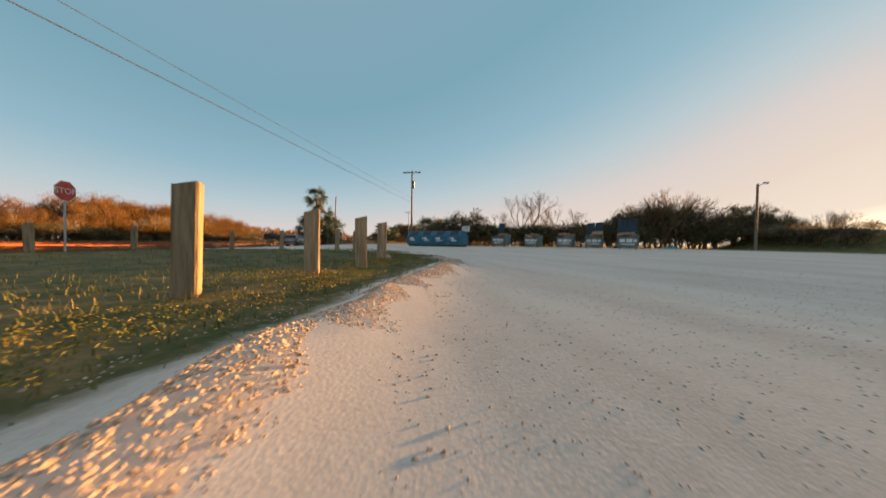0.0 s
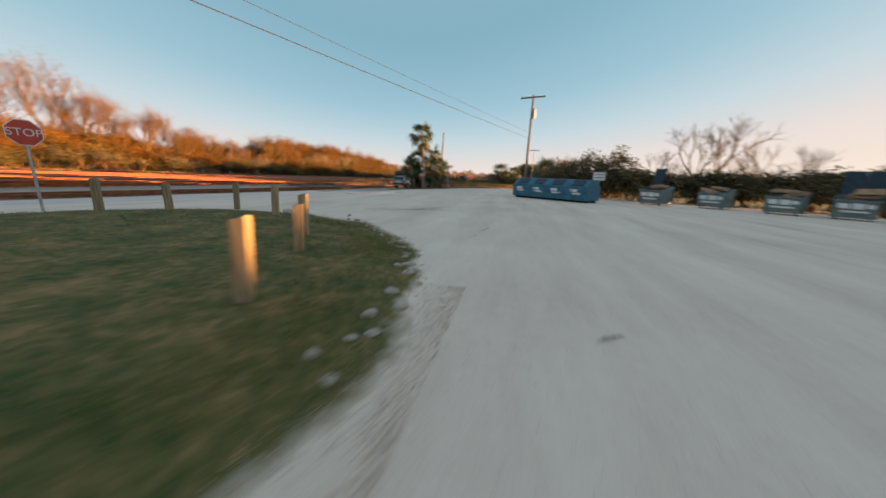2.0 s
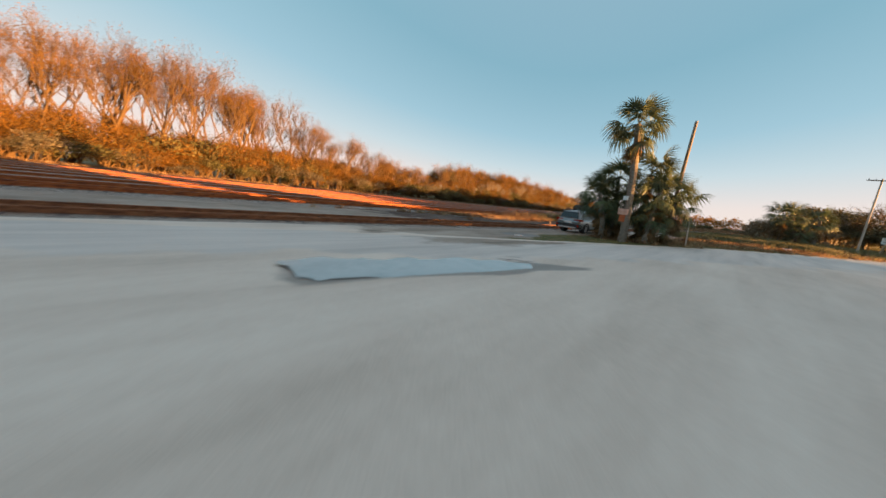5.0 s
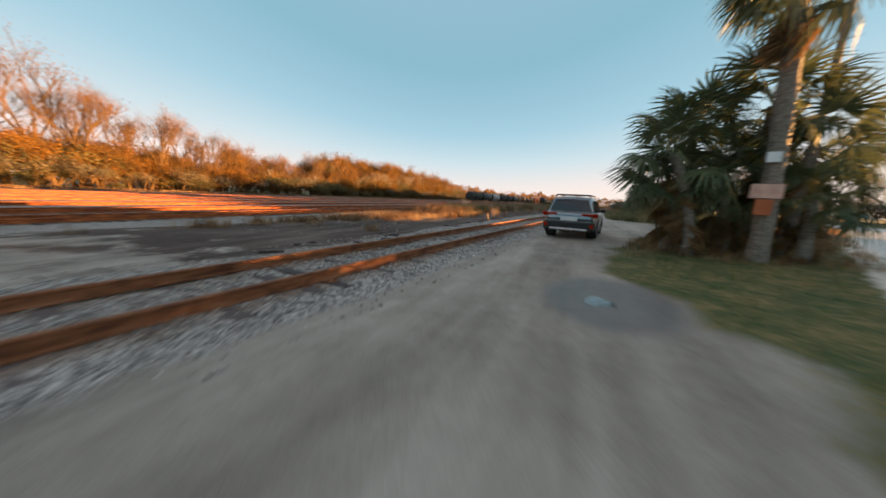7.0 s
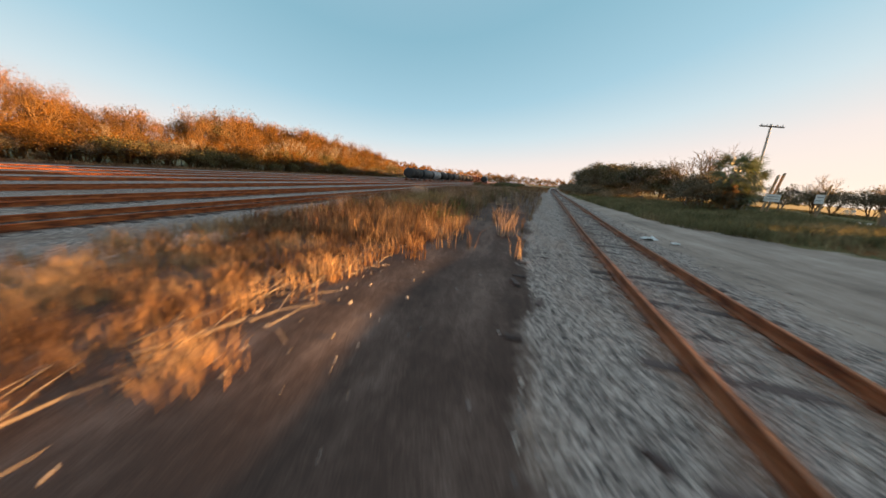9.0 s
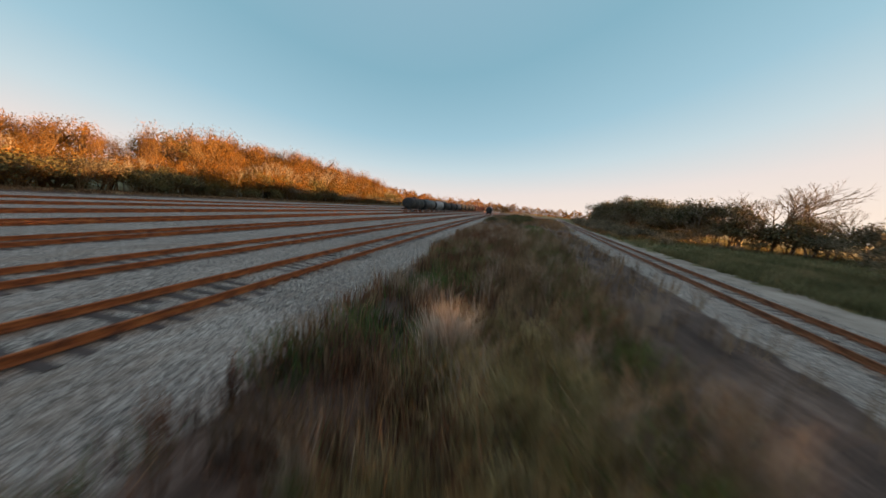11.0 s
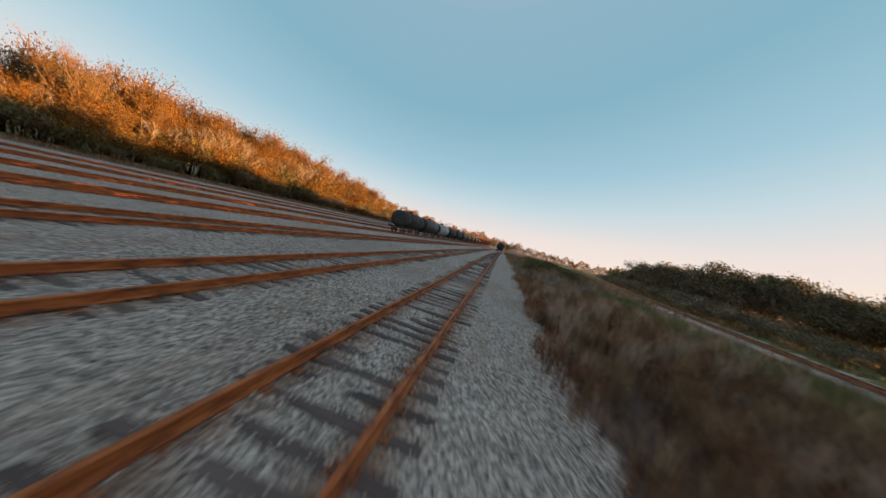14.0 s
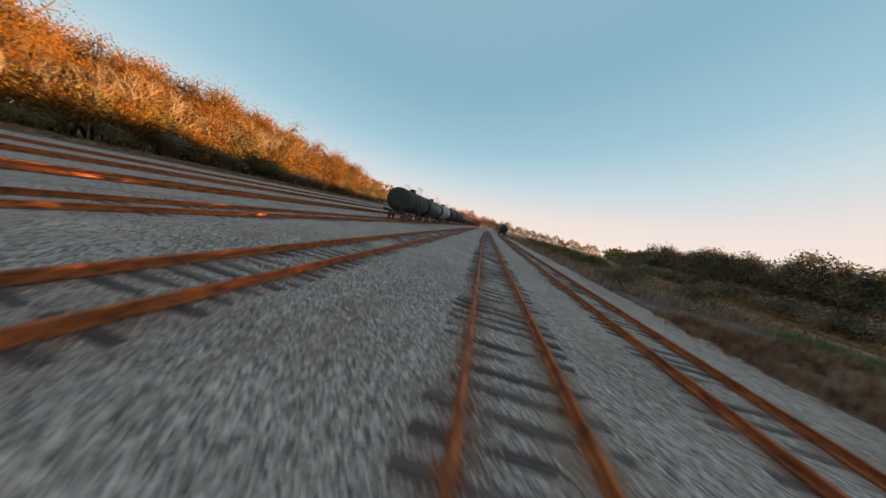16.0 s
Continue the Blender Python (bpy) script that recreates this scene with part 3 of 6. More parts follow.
flat_patch("water", [(21.6, -25.0), (21.85, -24.1), (22.35, -22.85), (22.85, -21.15), (23.7, -20.25), (24.08, -20.8), (24.08, -21.7), (23.7, -22.55), (23.36, -23.5), (23.2, -24.05), (23.08, -25.0)],
           zat(22.9, -22.4) + 0.028, M["water"], "shallow grey puddle on the gravel lot")
flat_patch("water", [(18.3, -12.5), (18.42, -12.1), (18.65, -11.9), (18.92, -12.0), (19.0, -12.4), (18.85, -12.7), (18.55, -12.75)], zat(18.65, -12.35) + 0.012, M["muddy"], "small water-filled pothole in the track")


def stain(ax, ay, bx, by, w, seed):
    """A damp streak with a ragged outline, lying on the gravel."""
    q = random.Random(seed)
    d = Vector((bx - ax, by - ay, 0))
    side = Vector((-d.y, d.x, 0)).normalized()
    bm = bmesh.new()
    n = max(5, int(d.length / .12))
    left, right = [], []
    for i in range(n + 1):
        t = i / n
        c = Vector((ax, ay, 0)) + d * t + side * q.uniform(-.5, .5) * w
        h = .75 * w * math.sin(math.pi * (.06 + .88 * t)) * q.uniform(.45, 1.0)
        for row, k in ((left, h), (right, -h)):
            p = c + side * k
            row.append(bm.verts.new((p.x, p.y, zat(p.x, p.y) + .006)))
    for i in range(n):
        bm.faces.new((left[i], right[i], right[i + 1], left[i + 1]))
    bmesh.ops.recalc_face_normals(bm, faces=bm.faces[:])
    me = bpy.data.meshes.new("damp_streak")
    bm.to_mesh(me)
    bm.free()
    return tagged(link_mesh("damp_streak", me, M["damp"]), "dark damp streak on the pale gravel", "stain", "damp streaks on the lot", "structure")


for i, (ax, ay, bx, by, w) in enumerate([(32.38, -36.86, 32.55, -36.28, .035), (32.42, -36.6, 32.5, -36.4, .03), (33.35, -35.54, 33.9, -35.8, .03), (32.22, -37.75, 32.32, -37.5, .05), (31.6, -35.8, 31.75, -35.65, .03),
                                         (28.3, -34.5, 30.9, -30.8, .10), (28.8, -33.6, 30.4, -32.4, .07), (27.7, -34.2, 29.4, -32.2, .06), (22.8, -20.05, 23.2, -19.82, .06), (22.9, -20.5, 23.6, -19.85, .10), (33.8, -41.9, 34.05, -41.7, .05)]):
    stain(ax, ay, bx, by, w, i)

# ---------- railway ----------
RAIL = [(-0.07, 0), (0.07, 0), (0.07, 0.012), (0.012, 0.035), (0.012, 0.125), (0.036, 0.14), (0.036, 0.165), (0.026, 0.175), (-0.026, 0.175), (-0.036, 0.165), (-0.036, 0.14), (-0.012, 0.125), (-0.012, 0.035), (-0.07, 0.012)]


def rail_mesh(path, off, ztop):
    """A rail's section swept along (x, y) places, off metres to the right of them."""
    vs, n = [], len(RAIL)
    path = np.array(path, float)
    tan = np.gradient(path, axis=0)
    tan /= np.linalg.norm(tan, axis=1)[:, None]
    for (x, y), (tx, ty) in zip(path, tan):
        for u, w in RAIL:
            vs.append((x + ty * (off + u), y - tx * (off + u), ztop - 0.175 + w))
    fs = []
    for i in range(len(path) - 1):
        for k in range(n):
            fs.append((i * n + k, i * n + (k + 1) % n, (i + 1) * n + (k + 1) % n, (i + 1) * n + k))
    return fast("rail", vs, fs)


def tie_mesh(seed):
    rng = random.Random(seed)
    bm = bmesh.new()
    vs = box(bm, -1.28, 1.28, -0.11, 0.11, -0.14, 0)
    bevelled(bm, 0.012)
    for v in bm.verts:
        v.co += Vector((rng.uniform(-0.03, 0.03) if abs(v.co.x) > 1.1 else 0, rng.uniform(-0.012, 0.012), rng.uniform(-0.012, 0.006)))
    me = bpy.data.meshes.new("tie")
    bm.to_mesh(me)
    bm.free()
    me.materials.append(M["tie"])
    return me


TIES = [tie_mesh(i) for i in range(6)]
SINGLE = []                                 # ties that are objects of their own are laid at the end of the file


def railway(label, xs, y0, y1, ztop, near, step=0.53, steel="rust"):
    ys = np.arange(y0, y1 + 0.1, 3.0)
    path = np.stack([xs(ys), ys], 1)
    root = thing("railway_track", Matrix.Identity(4), label, "railway track", "tracks of the yard", "structure")
    for off in (-0.7525, 0.7525):
        link_mesh("rail", rail_mesh(path, off, ztop), M[steel], root, "rust-brown steel rail")
    rng = random.Random(int(y0 + ztop * 1000 + path[0][0] * 10))
    vs, fs = [], []
    y = y0 + 0.3
    while y < min(y1, 190):
        x = float(xs(np.array([y]))[0])
        a = math.atan(float(xs(np.array([y + 1]))[0]) - x)
        m = pose(x + rng.uniform(-0.05, 0.05), y + rng.uniform(-0.05, 0.05), ztop - 0.178 - rng.uniform(0, 0.045) * rng.random(), rng.uniform(-1, 1), 0, -math.degrees(a) + rng.uniform(-2.5, 2.5))
        if near[0] < y < near[1]:
            SINGLE.append((root, m, rng.randrange(len(TIES))))
        else:
            b = len(vs)
            for cx, cy, cz in itertools.product((-1.28, 1.28), (-0.11, 0.11), (-0.14, 0)):
                vs.append(m @ Vector((cx, cy, cz)))
            fs += [tuple(b + i for i in f) for f in ((0, 1, 3, 2), (4, 6, 7, 5), (0, 4, 5, 1), (2, 3, 7, 6), (0, 2, 6, 4), (1, 5, 7, 3))]
        y += step + rng.uniform(-0.03, 0.03)
    if vs:
        tagged(link_mesh("ties", fast("ties", vs, fs), M["tie"], root), kind="stuff")
    return root


def straight(x0, bend=0.0):
    """A yard track that runs straight and, far off, eases to one side."""
    return lambda ys: x0 + bend * np.clip((np.asarray(ys, float) - 75) / 100, 0, 2) ** 2


railway("rusty single railway line on worn sleepers in ballast", a_line, -90, 300, ZA, (-14, 34), steel="wornrail")
for i, x0 in enumerate(YARD):
    near = ((18, 96), (20, 92), (28, 80))[i] if i < 3 else (0, 0)
    railway("rusty yard track on grey ballast beside other tracks" if i < 3 else "rusty yard track far across the grey ballast", straight(x0, 1.5), -110, 330, ZT, near)



# ---------- timber posts round the lawn ----------
def post_mesh(seed):
    rng = random.Random(seed)
    bm = bmesh.new()
    box(bm, -0.07, 0.07, -0.07, 0.07, -0.1, 0.80 + rng.uniform(-0.03, 0.03))
    bevelled(bm, 0.016, 2)
    for v in bm.verts:
        v.co.x += rng.uniform(-0.004, 0.004)
        v.co.y += rng.uniform(-0.004, 0.004)
        if v.co.z > 0.7:
            v.co.z += rng.uniform(-0.008, 0.008) + 0.02 * v.co.x / 0.07
    me = bpy.data.meshes.new("bollard_post")
    bm.to_mesh(me)
    bm.free()
    me.materials.append(M["post"])
    return me


POSTS = [post_mesh(i) for i in range(5)]
for i, (x, y, top) in enumerate([(29.62, -48.0, .76), (30.13, -46.9, .755), (30.53, -45.7, .745), (30.8, -44.4, .79), (30.76, -42.2, .84), (29.98, -40.45, .74), (29.26, -39.35, .85),
                                 (22.92, -38.7, .80), (24.08, -37.9, .77), (24.75, -36.45, .79), (26.9, -37.33, .80), (21.95, -40.6, .80), (20.9, -42.6, .79)]):
    h = (top - zat(x, y)) / 0.8
    p = link_mesh("bollard_post", POSTS[i % 5], None)
    p.matrix_world = pose(x, y, zat(x, y), random.uniform(-2, 2), random.uniform(-2, 2), 20 + random.uniform(-14, 14)) @ Matrix.Diagonal((1, 1, h, 1))
    tagged(p, "weathered square timber bollard post set in the lawn", "post", "posts round the lawn")


def rock(x, y, s, mat, label, seed, name="rock"):
    rng = random.Random(seed)
    bm = bmesh.new()
    bmesh.ops.create_icosphere(bm, subdivisions=2, radius=1)
    for v in bm.verts:
        v.co *= rng.uniform(0.8, 1.12)
        v.co = Vector((v.co.x * s[0], v.co.y * s[1], v.co.z * s[2]))
    me = bpy.data.meshes.new(name)
    bm.to_mesh(me)
    bm.free()
    ob = link_mesh(name, me, mat)
    ob.matrix_world = pose(x, y, zat(x, y) + s[2] * 0.45, 0, 0, rng.uniform(0, 360))
    return tagged(ob, label, "rock", "rocks at the lawn's edge")


rock(30.92, -44.2, (0.08, 0.07, 0.08), M["rock"], "small pale rock beside a timber post", 1)
rock(26.75, -36.7, (0.24, 0.16, 0.1), M["rock"], "pale flat rock beside a timber post", 2)
chips = random.Random(6)
for i in range(34):
    t = i / 33 * 5
    k = min(int(t), 4)
    edge_pts = [(31.95, -43.0), (32.0, -41.4), (31.6, -40.0), (30.9, -38.9), (29.8, -37.6), (28.4, -36.2)]
    x, y = (edge_pts[k][j] + (edge_pts[k + 1][j] - edge_pts[k][j]) * (t - k) + chips.uniform(-.16, .16) for j in (0, 1))
    w = chips.uniform(.03, .10)
    rock(x, y, (w, w * chips.uniform(.6, .9), w * .4), M["rock"], "broken pale limestone chunk along the lawn's edge", 10 + i, "edging_stone")


# ---------- signs ----------
def lettering(text, size, mat, parent, m, name="lettering"):
    cu = bpy.data.curves.new(name, "FONT")
    cu.body, cu.size, cu.align_x, cu.align_y, cu.extrude = text, size, "CENTER", "CENTER", 0.002
    tmp = new("tmp", cu)
    me = bpy.data.meshes.new_from_object(tmp.evaluated_get(bpy.context.evaluated_depsgraph_get()))
    bpy.data.objects.remove(tmp)
    me.materials.clear()
    ob = link_mesh(name, me, mat, parent)
    ob.matrix_local = m
    return ob


def stop_sign(x, y, height, facing):
    z = zat(x, y)
    root = thing("stop_sign", pose(x, y, z, 0, 0, facing), "red octagonal stop sign on a galvanised steel post", "road sign")
    bm = bmesh.new()
    box(bm, -0.025, 0.025, -0.02, 0.02, -0.05, height + 0.3)
    part("post", bevelled(bm, 0.006), M["galv"], root)
    for name, r, d, mat in (("border", 0.305, -0.024, M["plate"]), ("plate", 0.285, -0.029, M["signred"])):
        bm = bmesh.new()
        f = [(r / math.cos(math.pi / 8) * math.cos(a), r / math.cos(math.pi / 8) * math.sin(a)) for a in (math.pi / 8 + k * math.pi / 4 for k in range(8))]
        front, back = [bm.verts.new((u, d, height + w)) for u, w in f], [bm.verts.new((u, d + 0.004, height + w)) for u, w in f]
        bm.faces.new(front), bm.faces.new(back[::-1])
        for k in range(8):
            bm.faces.new((front[k], back[k], back[(k + 1) % 8], front[(k + 1) % 8]))
        part(name, bm, mat, root)
    lettering("STOP", 0.25, M["plate"], root, pose(0, -0.032, height, 90, 0, 0))
    return root


stop_sign(21.25, -38.88, 1.93, 86)


# ---------- poles and wires ----------
def utility_pole(x, y, top, label, arm=None, lean=(0, 0), radius=0.115, wood="pole"):
    z = zat(x, y)
    root = thing("utility_pole", pose(x, y, z), label, "utility pole", "poles")
    bm = bmesh.new()
    h = top - z
    tube(bm, [(lean[0] * t, lean[1] * t, -0.2 + (h + 0.2) * t) for t in (0, .25, .5, .75, 1)], [radius * k for k in (1.15, 1.08, 1, .92, .82)], 10)
    part("pole", bm, M[wood], root)
    if arm is not None:
        c = Matrix.Translation((lean[0], lean[1], h - 0.25)) @ pose(0, 0, 0, 0, 0, arm)
        bm = bmesh.new()
        box(bm, -1.2, 1.2, -0.18, -0.07, -0.06, 0.06, c)
        part("crossarm", bm, M["pole"], root)
        for u in (-1.05, -0.5, 0.5, 1.05):
            bm = bmesh.new()
            tube(bm, [c @ Vector((u, -0.12, 0.05)), c @ Vector((u, -0.12, 0.14)), c @ Vector((u, -0.12, 0.22))], [0.025, 0.05, 0.03], 8)
            part("insulator", bm, M["galv"], root)
    return root


def fixture_box(root, z, mat=None):
    bm = bmesh.new()
    tube(bm, [(0.22, 0, z), (0.22, 0, z + 0.1), (0.22, 0, z + 0.85), (0.22, 0, z + 0.95)], [0.10, 0.14, 0.14, 0.09], 10)
    part("transformer", bm, mat or M["galv"], root)


pole_a = utility_pole(34.23, -11.0, 9.5, "grey wooden utility pole with a crossarm beside the bins", arm=-20)
fixture_box(pole_a, 7.3)
utility_pole(23.86, -5.1, 6.7, "bare wooden pole stub standing behind the palms", lean=(0.2, 0.1), radius=0.09)
# this pole is coloured pale to look sunlit
utility_pole(37.35, 35.0, 8.9, "pale wooden utility pole with a crossarm at the verge", arm=10, lean=(0.05, 0.2), radius=.1, wood="bleached")
utility_pole(17.1, -68.0, 9.3, "grey wooden utility pole beside the road", arm=-20)


def wire(a, b, sag, label, r=0.012):
    bm = bmesh.new()
    a, b = Vector(a), Vector(b)
    tube(bm, [a.lerp(b, t) - Vector((0, 0, 4 * sag * t * (1 - t))) for t in np.linspace(0, 1, 20)], r, 5)
    me = bpy.data.meshes.new("overhead_wire")
    bm.to_mesh(me)
    bm.free()
    return tagged(link_mesh("overhead_wire", me, M["wire"]), label, "wire", "wires between the poles")


wire((34.15, -11.0, 5.5), (17.2, -68, 3.9), 0.1, "thick black telephone cable between two poles", 0.012)
wire((34.15, -11.0, 6.05), (17.2, -68, 4.5), 0.2, "thin black wire between two poles", 0.007)


def street_lamp(x, y, top, turn):
    z = zat(x, y)
    root = thing("street_lamp", pose(x, y, z, 0, 0, turn), "wooden street lamp pole rising out of the bushes", "street lamp")
    bm = bmesh.new()
    tube(bm, [(0, 0, -0.2), (0, 0, (top - z) * .5), (0, 0, top - z)], [0.12, 0.105, 0.09], 8)
    part("pole", bm, M["pole"], root)
    bm = bmesh.new()
    tube(bm, [(0, 0, top - z - 0.3), (0.35, 0, top - z - 0.05), (0.8, 0, top - z + 0.15)], 0.03, 6)
    part("arm", bm, M["galv"], root)
    bm = bmesh.new()
    box(bm, 0.7, 1.15, -0.14, 0.14, top - z + 0.06, top - z + 0.22)
    part("lamp_head", bevelled(bm, 0.05), M["galv"], root)
    return root


street_lamp(63.0, -29.0, 5.9, 0)


# ---------- the bins ----------
def recycling_bin(x, y, turn):
    """A long blue container with sloped hatches along both sides."""
    L, W, H, E = 3.0, 1.0, 1.05, 1.55
    root = thing("recycling_container", pose(x, y, zat(x, y), 0, 0, turn), "long blue steel recycling container with dark sloped hatches", "dumpster")
    bm = bmesh.new()
    prof = [(-W, 0.14), (W, 0.14), (W, H), (0.35, E), (-0.35, E), (-W, H)]
    a, b = [bm.verts.new((-L, u, w)) for u, w in prof], [bm.verts.new((L, u, w)) for u, w in prof]
    for k in range(6):
        bm.faces.new((a[k], a[(k + 1) % 6], b[(k + 1) % 6], b[k]))
    bm.faces.new(a[::-1]), bm.faces.new(b)
    bmesh.ops.recalc_face_normals(bm, faces=bm.faces[:])
    part("body", bevelled(bm, 0.025), M["bluebin"], root)
    for k in range(7):
        u = -L + 0.05 + k * (2 * L - 0.1) / 6
        for s in (-1, 1):
            bm = bmesh.new()
            box(bm, u - 0.04, u + 0.04, s * W - 0.035, s * W + 0.035, 0.16, H)
            part("rib", bm, M["bluebin"], root)
    slope = math.degrees(math.atan2(E - H, W - 0.35))
    for k in range(4):
        u = -L + 0.75 + k * 1.5
        for s in (-1, 1):
            m = Matrix.Translation((u, s * (W + 0.35) / 2, (H + E) / 2)) @ pose(0, 0, 0, -s * slope, 0, 0)
            bm = bmesh.new()
            box(bm, -0.42, 0.42, -0.30, 0.30, 0.003, 0.045, m)
            hatch = part("hatch", bevelled(bm, 0.01), M["binlid"], root)
            bm = bmesh.new()
            box(bm, -0.5, 0.0, -0.008, 0.008, 0.62, 0.8, Matrix.Translation((u + 0.1, s * (W + 0.003), 0.08)))
            box(bm, -0.42, 0.25, -0.008, 0.008, 0.46, 0.56, Matrix.Translation((u + 0.1, s * (W + 0.003), 0.08)))
            part("printed_label", bm, M["plate"], root, "white printed bars")
    for s in (-1, 1):
        bm = bmesh.new()
        tube(bm, [(s * (L - 0.3), -W + 0.05, 0.08), (s * (L - 0.3), W - 0.05, 0.08)], 0.08, 10)
        part("roller", bm, M["cladding"], root)
    bm = bmesh.new()
    box(bm, -L, L, -0.62, -0.5, 0.02, 0.16), box(bm, -L, L, 0.5, 0.62, 0.02, 0.16)
    part("skid", bm, M["cladding"], root)
    return root


recycling_bin(36.1, -19.6, -38)


def dumpster(x, y, turn, seed, label):
    rng = random.Random(seed)
    W, Dp, H, HB = 0.78, 0.7, 1.05, 1.4
    root = thing("dumpster", pose(x, y, zat(x, y), 0, 0, turn), label, "dumpster", "dumpsters along the lot")
    bm = bmesh.new()
    prof = [(-Dp + 0.1, 0.12), (Dp, 0.12), (Dp, HB), (-Dp, H)]
    for s in (-1, 1):
        vs = [bm.verts.new((s * W, u, w)) for u, w in prof] + [bm.verts.new((s * (W - 0.04), u, w)) for u, w in prof]
        for k in range(4):
            bm.faces.new((vs[k], vs[(k + 1) % 4], vs[4 + (k + 1) % 4], vs[4 + k]))
        bm.faces.new(vs[:4]), bm.faces.new(vs[4:])
    for (u, w), (u2, w2) in ((prof[0], prof[1]), (prof[1], prof[2]), (prof[3], prof[0])):
        vs = [bm.verts.new((sx * W, uu, ww)) for uu, ww in ((u, w), (u2, w2)) for sx in (-1, 1)]
        bm.faces.new((vs[0], vs[1], vs[3], vs[2]))
    bmesh.ops.recalc_face_normals(bm, faces=bm.faces[:])
    part("body", bm, M["greybin"], root)
    bm = bmesh.new()
    box(bm, -W - 0.04, W + 0.04, -Dp - 0.05, -Dp + 0.03, H - 0.06, H + 0.03)
    part("rim", bm, M["greybin"], root)
    for s in (-1, 1):
        bm = bmesh.new()
        box(bm, s * W - 0.02 + s * 0.05, s * W + 0.02 + s * 0.05, -0.45, 0.45, 0.55, 0.75)
        part("fork_pocket", bm, M["greybin"], root)
        bm = bmesh.new()
        box(bm, s * 0.39 - 0.36, s * 0.39 + 0.36, -0.02, 1.25, 0, 0.03, Matrix.Translation((0, Dp, HB)) @ pose(0, 0, 0, -78 if rng.random() < .5 else 82, 0, 0))
        part("lid", bm, M["binlid"], root, "dark plastic lid")
    for u, w, a, b in ((-0.42, 0.76, .2, .26), (0.1, 0.76, .22, .3), (0.52, 0.76, .13, .2), (0.0, 0.46, .5, .1)):
        bm = bmesh.new()
        box(bm, u - a, u + a, -Dp - 0.012 + (0.78 - w) * 0.1, -Dp + 0.02 + (0.78 - w) * 0.1, w - b / 2, w + b / 2)
        part("printed_label", bm, M["plate"], root, "white printed bars")
    for s in (-1, 1):
        bm = bmesh.new()
        tube(bm, [(s * 0.6 - 0.04, -0.4, 0.07), (s * 0.6 + 0.04, -0.4, 0.07)], 0.08, 10)
        part("castor", bm, M["cladding"], root)
    c, s_ = math.cos(radians(turn)), math.sin(radians(turn))
    for k in range(rng.randint(3, 5)):
        u, v = rng.uniform(-0.42, 0.42), rng.uniform(-0.4, 0.2)
        bm = bmesh.new()
        a, b, h = rng.uniform(.25, .5), rng.uniform(.2, .35), rng.uniform(.12, .3)
        box(bm, -a, a, -b, b, 0, h)
        me = bpy.data.meshes.new("cardboard_box")
        bevelled(bm, 0.01).to_mesh(me)
        bm.free()
        ob = link_mesh("cardboard_box", me, M["card"])
        ob.matrix_world = pose(x + c * u - s_ * v, y + s_ * u + c * v, zat(x, y) + H + 0.02 + 0.09 * k, rng.uniform(-14, 14), rng.uniform(-10, 10), turn + rng.uniform(-30, 30))
        tagged(ob, "crumpled brown cardboard box piled on a dumpster", "box", "cardboard on the dumpsters")
    return root


for i, (x, y) in enumerate([(43.4, -18.6), (46.9, -19.2), (49.3, -21.6), (51.6, -22.9), (51.6, -27.2)]):
    dumpster(x, y, -52 + 3 * i, 30 + i, "grey-green steel dumpster overfilled with flattened cardboard")


def small_sign(x, y, h, w, d, mat, label, turn, post=M["post"]):
    root = thing("sign", pose(x, y, zat(x, y), 0, 0, turn), label, "sign")
    bm = bmesh.new()
    box(bm, -0.04, 0.04, -0.04, 0.04, -0.1, h + d / 2)
    part("post", bm, post, root)
    bm = bmesh.new()
    box(bm, -w / 2, w / 2, -0.065, -0.045, h - d / 2, h + d / 2)
    panel = part("panel", bevelled(bm, 0.004), mat, root)
    for k in range(2):
        bm = bmesh.new()
        box(bm, -w * .36, w * .36, -0.070, -0.066, h + d * (.2 - .35 * k) - .02, h + d * (.2 - .35 * k) + .02)
        part("lettering", bm, M["plate"] if mat is not M["plate"] else M["cladding"], panel)
    return root


small_sign(39.5, -18.2, 1.9, 0.9, 0.6, M["plate"], "white notice board on a post behind the blue container", -38, M["galv"])
small_sign(39.46, 35.3, 1.75, 1.2, 0.75, M["plate"], "white notice board on a post at the verge", -25)
small_sign(43.0, 34.6, 1.95, 0.6, 0.9, M["plate"], "white and blue notice on a pale post at the verge", -35)
p = link_mesh("timber_post", POSTS[1], None)
p.matrix_world = pose(43.4, 34.9, zat(43.4, 34.9), 3, 6, 20) @ Matrix.Diagonal((1.1, 1.1, 4.4, 1))
tagged(p, "tall timber post beside the small blue and white notice", "post")


def board_fence(x, y, turn):
    """A short weathered panel of upright boards on two posts."""
    root = thing("fence_panel", pose(x, y, zat(x, y), 0, 0, turn), "weathered grey-brown board fence panel on the roadside verge", "fence")
    for u in (-.72, .72):
        bm = bmesh.new()
        box(bm, u - .05, u + .05, -.05, .05, -.1, 1.32)
        part("post", bevelled(bm, .008), M["post"], root)
    for k in range(9):
        bm = bmesh.new()
        box(bm, -.665 + .148 * k, -.53 + .148 * k, -.075, -.053, .18, 1.15 + .05 * math.sin(k * 2.1))
        part("board", bm, M["pole"], root)
    return root


board_fence(37.9, 22.7, -35)


